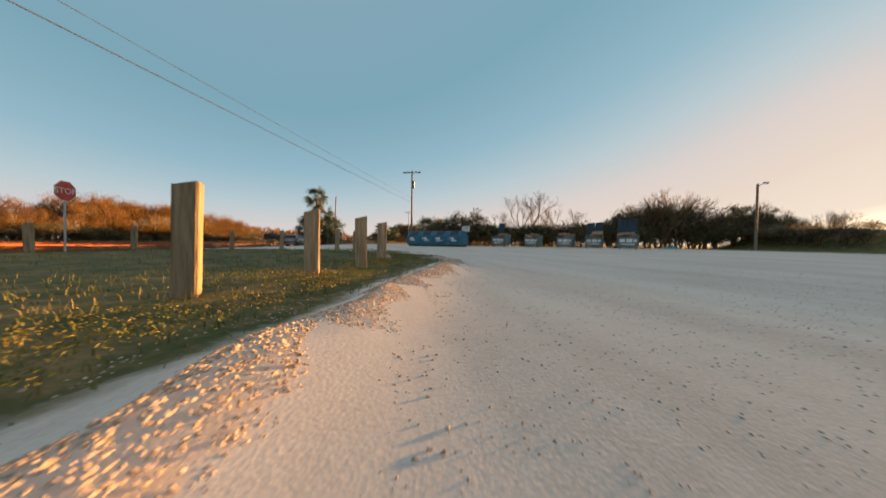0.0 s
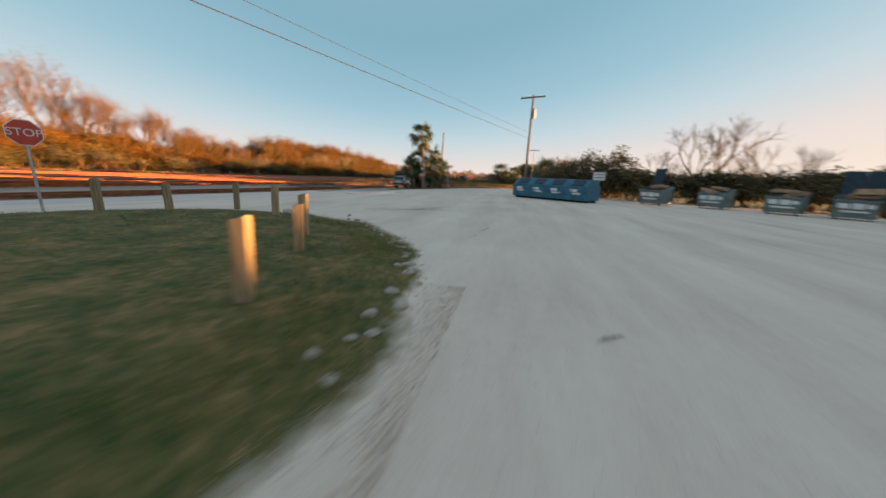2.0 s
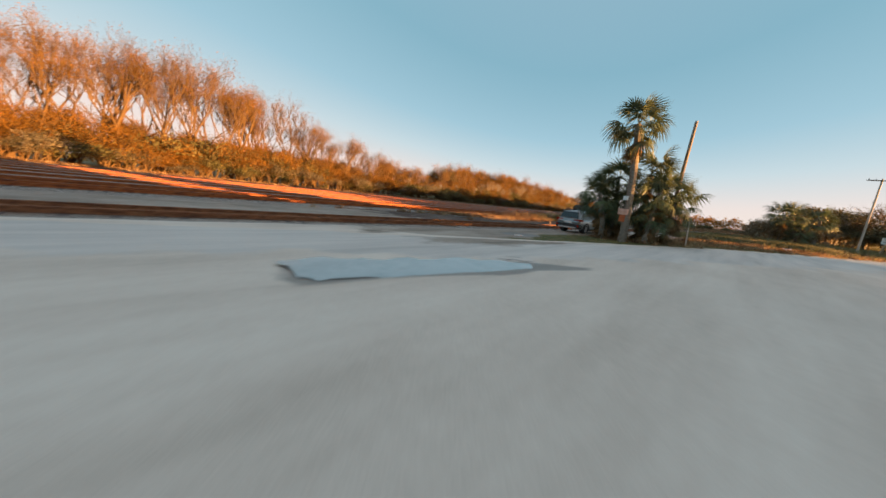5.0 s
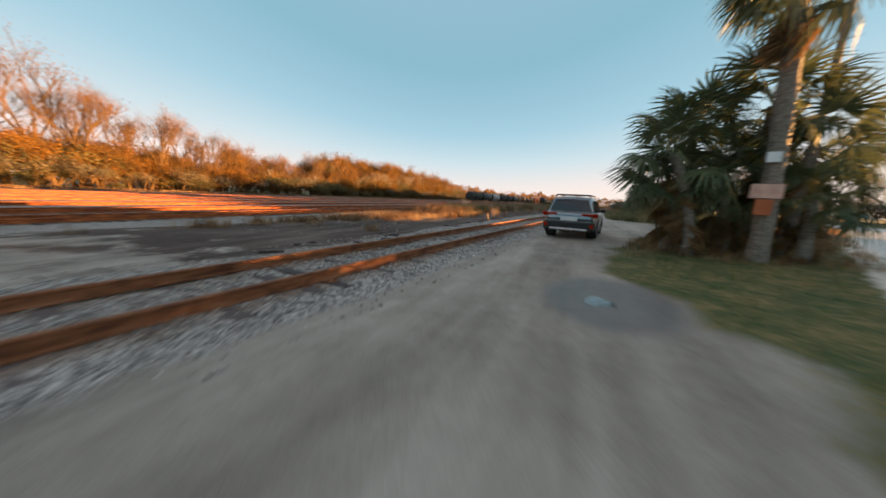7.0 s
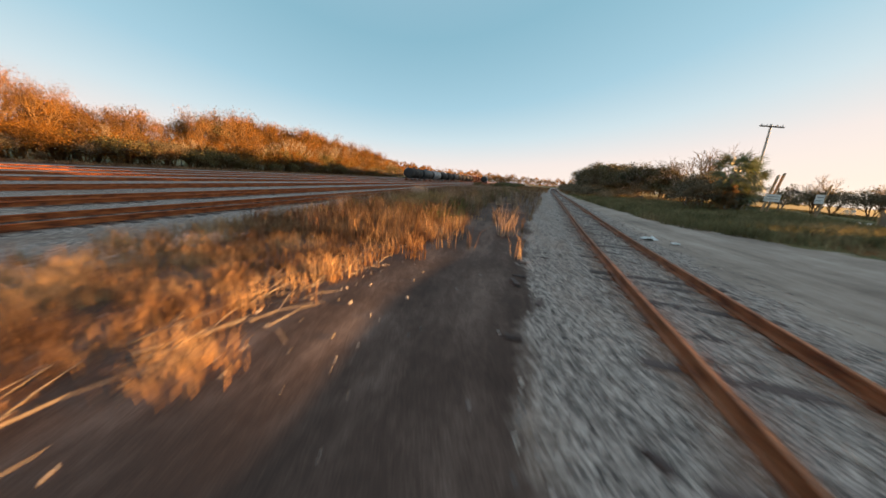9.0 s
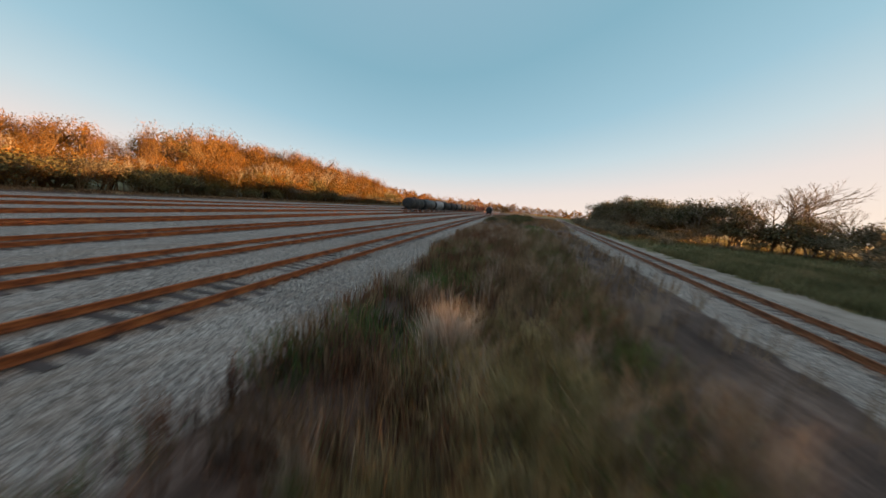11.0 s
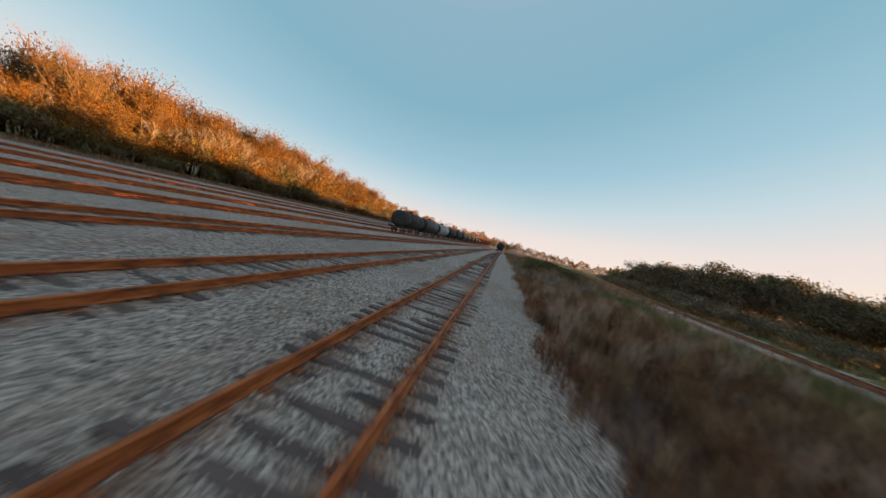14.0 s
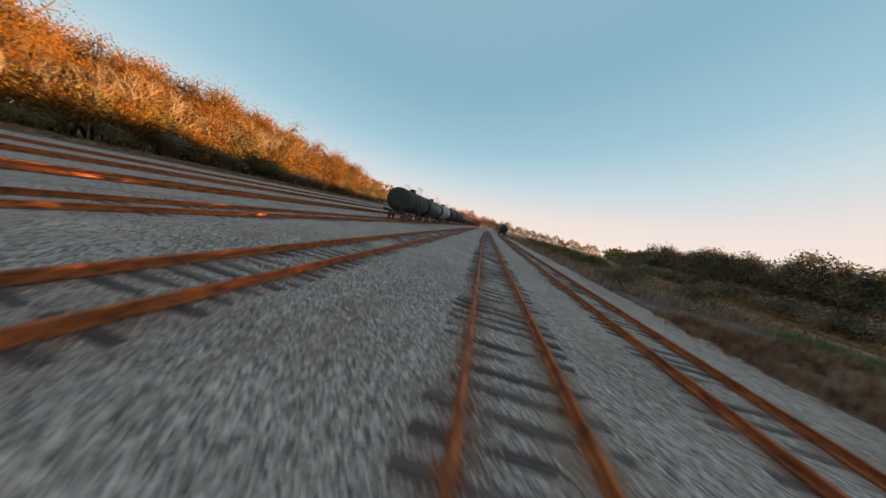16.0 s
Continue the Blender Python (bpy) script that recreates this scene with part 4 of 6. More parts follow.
def barricade(x, y, turn):
    """A white A-frame barricade."""
    root = thing("barricade", pose(x, y, zat(x, y), 0, 0, turn), "white folding barricade standing beside the road", "barricade", "barricades beside the road")
    for u in (-.5, .5):
        for v in (-1, 1):
            bm = bmesh.new()
            tube(bm, [(u, v * .32, -.02), (u, 0, 1.0)], .035, 6)
            part("leg", bm, M["plate"], root)
    for z, v in ((.62, .13), (.95, .035)):
        bm = bmesh.new()
        box(bm, -.62, .62, -v - .03, -v, z - .1, z + .1)
        part("rail", bevelled(bm, .006), M["plate"], root)
    return root


for x, y, turn in ((64.6, 56.2, 30), (67.0, 58.3, 50), (69.4, 60.6, 35), (72.3, 63.5, 45)):
    barricade(x, y, turn)
for x, y, h in ((39.1, 35.7, 4.0), (39.5, 35.65, 4.2)):
    p = link_mesh("timber_post", POSTS[0], None)
    p.matrix_world = pose(x, y, zat(x, y), 3, 8, 20) @ Matrix.Diagonal((1.3, 1.3, h / .8, 1))
    tagged(p, "tall timber post beside the notice board", "post")


# ---------- the parked estate car ----------
def car(x, y, turn, size):
    root = thing("car", pose(x, y, zat(x, y), 0, 0, turn) @ Matrix.Scale(size, 4), "silver-blue estate car parked on the gravel track", "car")
    # sections from the tail (y = 0) to the nose: y, half width, sill height, shoulder height
    secs = [(0.0, .74, .50, .92), (0.06, .84, .40, 1.0), (0.3, .91, .30, 1.04), (0.9, .93, .27, 1.03), (1.6, .93, .26, 1.01), (2.6, .93, .26, 0.99), (3.5, .92, .26, .97), (4.2, .90, .28, .90), (4.62, .82, .34, .80), (4.82, .62, .42, .68)]
    bm = bmesh.new()
    rings = []
    for v, w, lo, hi in secs:
        pr = [(0, lo), (w * .8, lo), (w * .97, lo + .1), (w, lo + .3), (w, hi - .22), (w * .97, hi - .08), (w * .9, hi), (0, hi + .02)]
        rings.append([bm.verts.new((u, v, z)) for u, z in pr] + [bm.verts.new((-u, v, z)) for u, z in pr[-2:0:-1]])
    for a, b in zip(rings, rings[1:]):
        for k in range(len(a)):
            bm.faces.new((a[k], a[(k + 1) % len(a)], b[(k + 1) % len(a)], b[k]))
    bm.faces.new(rings[0]), bm.faces.new(rings[-1][::-1])
    bmesh.ops.recalc_face_normals(bm, faces=bm.faces[:])
    for f in bm.faces:
        f.smooth = True
    body = part("body", bm, M["carpaint"], root)
    # cabin
    cab = [(0.10, .78, 1.0, .70, 1.12), (0.22, .80, 1.0, .66, 1.36), (0.42, .82, 1.0, .64, 1.53), (0.9, .84, 1.0, .65, 1.585), (1.8, .84, 1.0, .66, 1.60), (2.5, .84, .98, .65, 1.56), (2.95, .83, .97, .66, 1.40), (3.45, .80, .96, .72, 1.06)]
    bm = bmesh.new()
    rings = []
    for v, w, lo, wt, hi in cab:
        pr = [(w, lo - .06), (w, lo), (wt + .03, hi - .09), (wt - .01, hi - .04), (wt - .10, hi - .005), (wt * .5, hi + .02), (0, hi + .03)]
        rings.append([bm.verts.new((u, v, z)) for u, z in pr] + [bm.verts.new((-u, v, z)) for u, z in pr[-2::-1]])
    for a, b in zip(rings, rings[1:]):
        for k in range(len(a) - 1):
            bm.faces.new((a[k], a[k + 1], b[k + 1], b[k]))
    bm.faces.new(rings[0]), bm.faces.new(rings[-1][::-1])
    bmesh.ops.recalc_face_normals(bm, faces=bm.faces[:])
    for f in bm.faces:
        f.smooth = len(f.verts) == 4
    part("cabin", bm, M["carpaint"], root)

    def pane(name, pts, mat=M["glass"], push=(0, 0, 0)):
        b2 = bmesh.new()
        vs = [b2.verts.new(Vector(p) + Vector(push)) for p in pts]
        f = b2.faces.new(vs)
        r = bmesh.ops.extrude_face_region(b2, geom=[f])
        n = f.normal if f.normal.length else Vector((0, 0, 1))
        b2.normal_update()
        for e in r["geom"]:
            if isinstance(e, bmesh.types.BMVert):
                e.co -= f.normal * 0.012
        bmesh.ops.recalc_face_normals(b2, faces=b2.faces[:])
        return part(name, b2, mat, root)

    pane("rear_window", [(-.70, .075, 1.06), (.70, .075, 1.06), (.60, .22, 1.42), (.55, .27, 1.47), (-.55, .27, 1.47), (-.60, .22, 1.42)], push=(0, -.03, .0))
    pane("windscreen", [(-.70, 3.42, 1.06), (.70, 3.42, 1.06), (.60, 2.66, 1.5), (-.60, 2.66, 1.5)], push=(0, .05, .02))
    for s in (-1, 1):
        for a, b, c, d in ((.40, 1.12, .52, 1.10), (1.18, 2.02, 1.17, 2.0), (2.08, 3.05, 2.05, 2.62)):
            pane("side_window", [(s * .853, a, 1.03), (s * .853, b, 1.03), (s * .71, d, 1.47), (s * .71, c, 1.47)])
        bm = bmesh.new()
        tube(bm, [(s * .60, .45, 1.60), (s * .60, .55, 1.665), (s * .60, 2.25, 1.665), (s * .60, 2.35, 1.60)], .022, 8)
        part("roof_rail", bm, M["cladding"], root)
        bm = bmesh.new()
        box(bm, s * .97 - .09, s * .97 + .09, 2.75, 2.88, 1.0, 1.14)
        part("wing_mirror", bevelled(bm, .03, 2), M["cladding"], root)
        bm = bmesh.new()
        box(bm, min(s * .44, s * .88), max(s * .44, s * .88), -.03, .03, .90, .975)
        box(bm, min(s * .80, s * .955), max(s * .80, s * .955), -.02, .34, .86, .995)
        bevelled(bm, .012)
        part("tail_light", bm, M["redlens"], root)
        bm = bmesh.new()
        box(bm, s * .80 - .06, s * .80 + .06, -.085, .03, .46, .60)
        part("reflector", bevelled(bm, .015), M["redlens"], root)
        bm = bmesh.new()
        box(bm, s * .94 - .02, s * .94 + .02, 1.2, 3.5, .24, .38)
        part("sill_cladding", bm, M["cladding"], root)
        for wy in (.95, 3.7):
            w = new("wheel")
            w.parent = root
            w.location = (s * .825, wy, .335)
            bm = bmesh.new()
            prof = [(.20, -.10), (.30, -.115), (.335, -.08), (.335, .08), (.30, .115), (.20, .10)]
            n = 24
            rr = [[bm.verts.new((h, r * math.cos(t), r * math.sin(t))) for r, h in prof] for t in (2 * math.pi * k / n for k in range(n))]
            for k in range(n):
                for j in range(5):
                    bm.faces.new((rr[k][j], rr[k][j + 1], rr[(k + 1) % n][j + 1], rr[(k + 1) % n][j]))
            bmesh.ops.recalc_face_normals(bm, faces=bm.faces[:])
            part("tyre", bm, M["tyre"], w)
            bm = bmesh.new()
            tube(bm, [(-s * .06, 0, 0), (s * .075, 0, 0)], .21, 20)
            for k in range(5):
                box(bm, s * .085 - .02, s * .085 + .02, -.03, .03, .03, .2, pose(0, 0, 0, 72 * k, 0, 0))
            part("rim", bm, M["alloy"], w)
            bm = bmesh.new()
            arc = [(math.cos(t), math.sin(t)) for t in np.linspace(-.25, math.pi + .25, 15)]
            a, b = [bm.verts.new((s * .945, wy + c * .37, .335 + d * .37)) for c, d in arc], [bm.verts.new((s * .945, wy + c * .45, .335 + d * .45)) for c, d in arc]
            a2, b2 = [bm.verts.new((s * .88, wy + c * .37, .335 + d * .37)) for c, d in arc], [bm.verts.new((s * .90, wy + c * .45, .335 + d * .45)) for c, d in arc]
            for k in range(14):
                bm.faces.new((a[k], a[k + 1], b[k + 1], b[k])), bm.faces.new((a[k], a2[k], a2[k + 1], a[k + 1])), bm.faces.new((b[k], b[k + 1], b2[k + 1], b2[k]))
            part("wheel_arch", bm, M["cladding"], root)
            bm = bmesh.new()
            tube(bm, [(s * .86, wy, .335), (s * .6, wy, .335)], .365, 20)
            part("wheel_well", bm, M["cladding"], root)
    bm = bmesh.new()
    vs = box(bm, -.90, .90, -.06, .40, .34, .66)
    part("bumper", bevelled(bm, .06, 2), M["cladding"], root, "black plastic rear bumper")
    bm = bmesh.new()
    box(bm, -.66, .66, -.09, .0, .36, .43)
    part("skid_trim", bevelled(bm, .01), M["silverbar"], root)
    bm = bmesh.new()
    box(bm, -.30, .30, -.012, .03, .70, .84)
    part("number_plate", bevelled(bm, .006), M["plate"], root)
    bm = bmesh.new()
    box(bm, -.45, .45, -.008, .03, .885, .90)
    part("hatch_trim", bm, M["cladding"], root)
    bm = bmesh.new()
    box(bm, -.62, .62, .16, .36, 1.525, 1.555)
    part("roof_spoiler", bevelled(bm, .012), M["carpaint"], root)
    bm = bmesh.new()
    bm.free()
    for k in range(2):
        bm = bmesh.new()
        box(bm, -.62, .62, .7 + 1.2 * k, .76 + 1.2 * k, 1.66, 1.69)
        part("crossbar", bm, M["cladding"], root)
    return root


car(18.0, -4.65, -7, 1.0)


# ---------- wagons ----------
def truck(root, y):
    t = new("bogie")
    t.parent = root
    t.location = (0, y, 0)
    for s in (-1, 1):
        bm = bmesh.new()
        box(bm, s * 1.0 - .06, s * 1.0 + .06, -1.15, 1.15, .38, .62)
        box(bm, s * 1.0 - .09, s * 1.0 + .09, -.35, .35, .3, .8)
        part("side_frame", bm, M["cladding"], t)
        for wy in (-.88, .88):
            bm = bmesh.new()
            tube(bm, [(s * .70, wy, .42), (s * .83, wy, .42)], .42, 18)
            part("wheel", bm, M["rust"], t)


def tank_car(x, y, body, label, length=12.5, r=1.42, turn=0):
    root = thing("tank_wagon", pose(x, y, ZT, 0, 0, turn), label, "railway wagon", "train of parked wagons")
    zc = 2.45
    bm = bmesh.new()
    h = length / 2
    tube(bm, [(0, v, zc) for v in (-h, -h + .06, -h + .22, -h + .5, h - .5, h - .22, h - .06, h)], [.35 * r, .7 * r, .92 * r, r, r, .92 * r, .7 * r, .35 * r], 36)
    for f in bm.faces:
        f.smooth = len(f.verts) == 4
    tank = part("tank", bm, M[body], root)
    for s in (-1, 1):
        bm = bmesh.new()
        tube(bm, [(0, s * v, zc) for v in (h + .03, h - .05, h - .21)], [.35 * r, .71 * r, .93 * r], 36)
        part("tank_head", bm, M["tankblack"], tank, "sooty black domed end")
    for v in (-h * .55, 0, h * .55):
        bm = bmesh.new()
        tube(bm, [(0, v - .05, zc), (0, v + .05, zc)], r + .012, 36)
        part("band", bm, M[body], tank)
    bm = bmesh.new()
    tube(bm, [(0, 0, zc + r - .1), (0, 0, zc + r + .3), (0, 0, zc + r + .36)], [.42, .42, .36], 16)
    part("manway", bm, M["tankblack"], root)
    bm = bmesh.new()
    for s in (-1, 1):
        for v in (-1.2, 0, 1.2):
            tube(bm, [(s * .95, v, zc + r * .7), (s * .95, v, zc + r + .75)], .022, 5)
        tube(bm, [(s * .95, -1.2, zc + r + .75), (s * .95, 1.2, zc + r + .75)], .022, 5)
        box(bm, s * .75 - .25, s * .75 + .25, -1.25, 1.25, zc + r * .72, zc + r * .72 + .04)
    part("platform", bm, M["tankblack"], root)
    for s in (-1, 1):
        bm = bmesh.new()
        for u in (-.2, .2):
            tube(bm, [(s * (r + .08), u, .8), (s * (r + .1), u, zc), (s * (r * .72), u, zc + r * .8)], .02, 5)
        for k in range(7):
            z = .95 + k * .25
            tube(bm, [(s * (r + .1), -.2, z), (s * (r + .1), .2, z)], .015, 5)
        part("ladder", bm, M["tankblack"], root)
        bm = bmesh.new()
        box(bm, -1.35, 1.35, s * (h + .1) - .12, s * (h + .1) + .12, .82, 1.1)
        box(bm, -.5, .5, s * (h - 1.4) - .8, s * (h - 1.4) + .8, .82, 1.15)
        part("end_sill", bm, M["tankblack"], root)
        bm = bmesh.new()
        box(bm, -.12, .12, min(s * h, s * (h + .75)), max(s * h, s * (h + .75)), .78, 1.0)
        part("coupler", bm, M["rust"], root)
        truck(root, s * (h - 1.6))
    bm = bmesh.new()
    box(bm, -.22, .22, -h, h, .85, 1.1)
    part("centre_sill", bm, M["tankblack"], root)
    return root


def hopper(x, y, label, turn=0):
    root = thing("hopper_wagon", pose(x, y, ZT, 0, 0, turn), label, "railway wagon", "train of parked wagons")
    bm = bmesh.new()
    pr = [(-1.5, 1.6), (-.7, .9), (.7, .9), (1.5, 1.6), (1.5, 4.1), (-1.5, 4.1)]
    a, b = [bm.verts.new((u, -6.2, w)) for u, w in pr], [bm.verts.new((u, 6.2, w)) for u, w in pr]
    for k in range(6):
        bm.faces.new((a[k], a[(k + 1) % 6], b[(k + 1) % 6], b[k]))
    bm.faces.new(a[::-1]), bm.faces.new(b)
    bmesh.ops.recalc_face_normals(bm, faces=bm.faces[:])
    part("body", bevelled(bm, .04), M["hopper"], root)
    for k in range(9):
        for s in (-1, 1):
            bm = bmesh.new()
            box(bm, s * 1.53 - .05, s * 1.53 + .05, -6 + 1.5 * k - .06, -6 + 1.5 * k + .06, 1.6, 4.12)
            part("rib", bm, M["hopper"], root)
    for s in (-1, 1):
        truck(root, s * 4.6)
        bm = bmesh.new()
        box(bm, -.12, .12, min(s * 6, s * 7), max(s * 6, s * 7), .78, 1.0)
        part("coupler", bm, M["rust"], root)
    return root


y, bend = 84.5 + 6.25, straight(YARD[3], 1.5)
for i, body in enumerate(["tankgrey", "tankblack", "tankwhite", "tankgrey", "tankgrey", "tankblack", "tankgrey", "tankgrey", "tankgrey", "tankgrey"]):
    x = float(bend(np.array([y]))[0])
    tank_car(x, y, body, {"tankblack": "sooty black tank wagon parked on a yard track", "tankgrey": "grimy dark grey tank wagon parked on a yard track", "tankwhite": "white tank wagon parked on a yard track"}[body])
    y += 14.1
for k in range(4):
    hopper(float(bend(np.array([y]))[0]), y, "rust-red hopper wagon parked on a yard track far off")
    y += 14.6
tank_car(float(straight(0, 1.5)(np.array([155.0]))[0]), 162, "tankblack", "sooty black tank wagon parked far down the yard track")


# ---------- warehouse behind the trees ----------
def warehouse(x, y, turn):
    root = thing("warehouse", pose(x, y, zat(x, y), 0, 0, turn) @ Matrix.Diagonal((1, 1, 1.25, 1)), "tan metal warehouse with a yellow roof behind the trees", "building")
    bm = bmesh.new()
    pr = [(-8, -.2), (8, -.2), (8, 5.2), (0, 7.2), (-8, 5.2)]
    a, b = [bm.verts.new((u, -12, w)) for u, w in pr], [bm.verts.new((u, 12, w)) for u, w in pr]
    for k in range(5):
        bm.faces.new((a[k], a[(k + 1) % 5], b[(k + 1) % 5], b[k]))
    bm.faces.new(a[::-1]), bm.faces.new(b)
    part("wall", bm, M["wallmetal"], root)
    bm = bmesh.new()
    for s in (-1, 1):
        vs = [bm.verts.new(p) for p in ((0, -12.4, 7.26), (s * 8.5, -12.4, 5.14), (s * 8.5, 12.4, 5.14), (0, 12.4, 7.26), (0, -12.4, 7.42), (s * 8.5, -12.4, 5.3), (s * 8.5, 12.4, 5.3), (0, 12.4, 7.42))]
        for f in ((0, 1, 2, 3), (4, 5, 6, 7), (0, 1, 5, 4), (2, 3, 7, 6), (1, 2, 6, 5)):
            bm.faces.new([vs[i] for i in f])
    part("roof", bm, M["roof"], root)
    return root


warehouse(-99, 31, 90)



# ---------- woody plants ----------
def limbs(seed, height, depth, kids, spread, first=0.32, stems=1, shrink=0.72, up=0.25, thick=0.02):
    """Branch pieces (from, to, radius at both) and the tips of a tree that grows from the origin."""
    rng = random.Random(seed)
    segs, tips = [], []

    def grow(p, d, length, r, level):
        bend = Vector((rng.uniform(-1, 1), rng.uniform(-1, 1), rng.uniform(-0.3, 0.6))) * 0.18
        mid = p + d * length * 0.5 + bend * length * 0.25
        end = p + (d + bend).normalized() * length
        if level == depth:
            segs.append((p, end, r, r * 0.68))
            tips.append(end)
            return
        segs.append((p, mid, r, r * 0.85)), segs.append((mid, end, r * 0.85, r * 0.68))
        for k in range(kids if level else kids + 1):
            ax = d.orthogonal().normalized()
            ax.rotate(Matrix.Rotation(rng.uniform(0, 6.28), 3, d))
            nd = d.copy()
            nd.rotate(Matrix.Rotation(radians(rng.uniform(spread * 0.45, spread)), 3, ax))
            nd = (nd + Vector((0, 0, up))).normalized()
            grow(mid.lerp(end, rng.uniform(0.2, 1)) if k else end, nd, length * shrink * rng.uniform(0.75, 1.1), r * 0.6, level + 1)

    for s in range(stems):
        a = rng.uniform(0, 6.28)
        lean = 0.12 if stems == 1 else rng.uniform(0.15, 0.7)
        grow(Vector((math.cos(a), math.sin(a), 0)) * (0 if stems == 1 else 0.12), Vector((math.cos(a) * lean, math.sin(a) * lean, 1)).normalized(), height * first, height * thick / stems ** 0.4, 0)
    k = height / max(t.z for t in tips)
    return [(p * k, q * k, a * k, b * k) for p, q, a, b in segs], [t * k for t in tips]


def limb_mesh(segs):
    vs, fs = [], []
    for p, q, r, s in segs:
        n = 5 if r > 0.03 else 3
        d = (q - p).normalized()
        a = d.orthogonal().normalized()
        b = d.cross(a)
        base = len(vs)
        for c, w in ((p, r), (q, s)):
            for k in range(n):
                t = 2 * math.pi * k / n
                vs.append(c + (a * math.cos(t) + b * math.sin(t)) * max(w, 0.006))
        for k in range(n):
            fs.append((base + k, base + (k + 1) % n, base + n + (k + 1) % n, base + n + k))
    return fast("limbs", vs, fs, True)


def leaf_mesh(tips, seed, per, size, cloud):
    """Small kite-shaped leaves in loose clumps round the tips."""
    rng = np.random.RandomState(seed)
    t = np.repeat(np.array([list(p) for p in tips]), per, axis=0)
    n = len(t)
    c = t + np.clip(rng.normal(0, 1, (n, 3)), -1.5, 1.5) * cloud * np.array([1, 1, 0.75])
    c[:, 2] = np.maximum(c[:, 2], 0.1)
    u = rng.normal(0, 1, (n, 3))
    u /= np.linalg.norm(u, axis=1)[:, None]
    w = np.cross(u, rng.normal(0, 1, (n, 3)))
    w /= np.linalg.norm(w, axis=1)[:, None] + 1e-9
    s = size * rng.uniform(0.5, 1.3, (n, 1))
    V = np.stack([c - u * s, c + w * s * 0.45, c + u * s, c - w * s * 0.45], 1).reshape(-1, 3)
    return fast("leaves", V, np.arange(4 * n).reshape(-1, 4))


def plant(name, label, category, group, skeleton, leaf=None, mats=("bark", "gold"), seed=0, fill=False):
    root = thing(name, Matrix.Identity(4), label, category, group)
    segs, tips = skeleton
    stem_name = "branchwork" if name.endswith("bush") else "trunk"
    if leaf and leaf[0] < 4 or not leaf:
        wood = link_mesh(stem_name, limb_mesh(segs), M[mats[0]], root)
    else:
        wood = link_mesh(stem_name, limb_mesh([s for s in segs if s[2] > 0.012]), M[mats[0]], root)
    if stem_name == "branchwork":
        wood["kind"] = "stuff"
    if leaf:
        inner = [s[1] for s in segs if s[2] < 0.09] if fill else []
        link_mesh("crown", leaf_mesh(tips + inner, seed, *leaf), M[mats[1]], root)
    return root


WOODS = "trees along the yard"
KINDS = {
    "bare": [plant("bare_tree", "tall bare winter tree with tangled twigs at the yard's edge", "tree", WOODS, limbs(s, 16, 5, 3, 38, 0.30, up=0.3, thick=0.0105), (8, 0.085, 0.65), ("twig", "gold"), s) for s in (1, 2, 3)],
    "pale": [plant("bare_tree", "slim bare tree with a pale sunlit trunk at the wood's edge", "tree", WOODS, limbs(s, 10, 4, 3, 40, 0.34, up=0.3, thick=0.013), None, ("bark", "gold"), s) for s in (4, 5)],
    "gold": [plant("autumn_tree", "autumn tree with thin golden-brown leaves at the yard's edge", "tree", WOODS, limbs(s, 9, 4, 3, 52, 0.16, stems=2, up=0.1), (10, 0.115, 0.75), ("twig", "gold"), s, True) for s in (11, 12, 13, 14)],
    "goldbush": [plant("autumn_bush", "bushy golden-brown thicket at the wood's edge", "bush", WOODS, limbs(s, 5, 3, 3, 58, 0.3, stems=5, up=0.08), (7, 0.11, 0.5), ("twig", "gold"), s, True) for s in (15, 16, 17)],
    "scrub": [plant("scrub_bush", "dark green scrub bush under the yard's trees", "bush", WOODS, limbs(s, 4, 3, 3, 55, 0.35, stems=5, up=0.1), (10, 0.14, 0.5), ("twig", "olive"), s) for s in (21, 22, 23)],
    "oak": [plant("evergreen_tree", "dark evergreen tree with a broad dense crown", "tree", "evergreens east of the line", limbs(s, 7, 4, 3, 58, 0.24, stems=2, up=0.08), (13, 0.15, 0.42), ("bark", "dark"), s) for s in (31, 32, 33, 34)],
    "hedge": [plant("thicket_bush", "dense dark thicket bush with bare twigs", "bush", "thicket east of the line", limbs(s, 3.4, 3, 3, 60, 0.34, stems=6, up=0.1), (6, 0.15, 0.36), ("twig", "dark"), s) for s in (41, 42, 43)],
    "brush": [plant("thicket_bush", "tall grey-brown thicket bush with many bare twigs", "bush", "thicket east of the line", limbs(s, 4.6, 4, 3, 48, 0.32, stems=3, up=0.15), (5, 0.12, 0.42), ("twig", "brush"), s) for s in (61, 62, 63)],
    "low": [plant("low_bush", "low grey-green bush in the rough field", "bush", "low bushes east of the line", limbs(s, 1.7, 2, 3, 55, 0.4, stems=5, up=0.1), (9, 0.10, 0.26), ("twig", "brush"), s) for s in (71, 72, 73)],
    "wispy": [plant("bare_tree", "slender bare tree with fine twigs", "tree", "bare trees east of the line", limbs(s, 8, 5, 3, 42, 0.28, stems=2, up=0.2, thick=0.0125), None, ("twig", "dark"), s) for s in (51, 52)],
}
for many in KINDS.values():
    for k, ob in enumerate(many):
        ob["used"] = 0


def grow_at(kind, x, y, scale, rng, wide=1.0):
    many = KINDS[kind]
    src = many[rng.randrange(len(many))]
    m = pose(x, y, zat(x, y) - 0.1, 0, 0, rng.uniform(0, 360)) @ Matrix.Diagonal((scale * wide, scale * wide, scale, 1))
    if not src["used"]:
        src["used"] = 1
        src.matrix_world = m
        return src
    return copy_thing_scaled(src, m)


def copy_thing_scaled(src, m):
    ob = copy_thing(src, m)
    ob.matrix_basis = m
    return ob


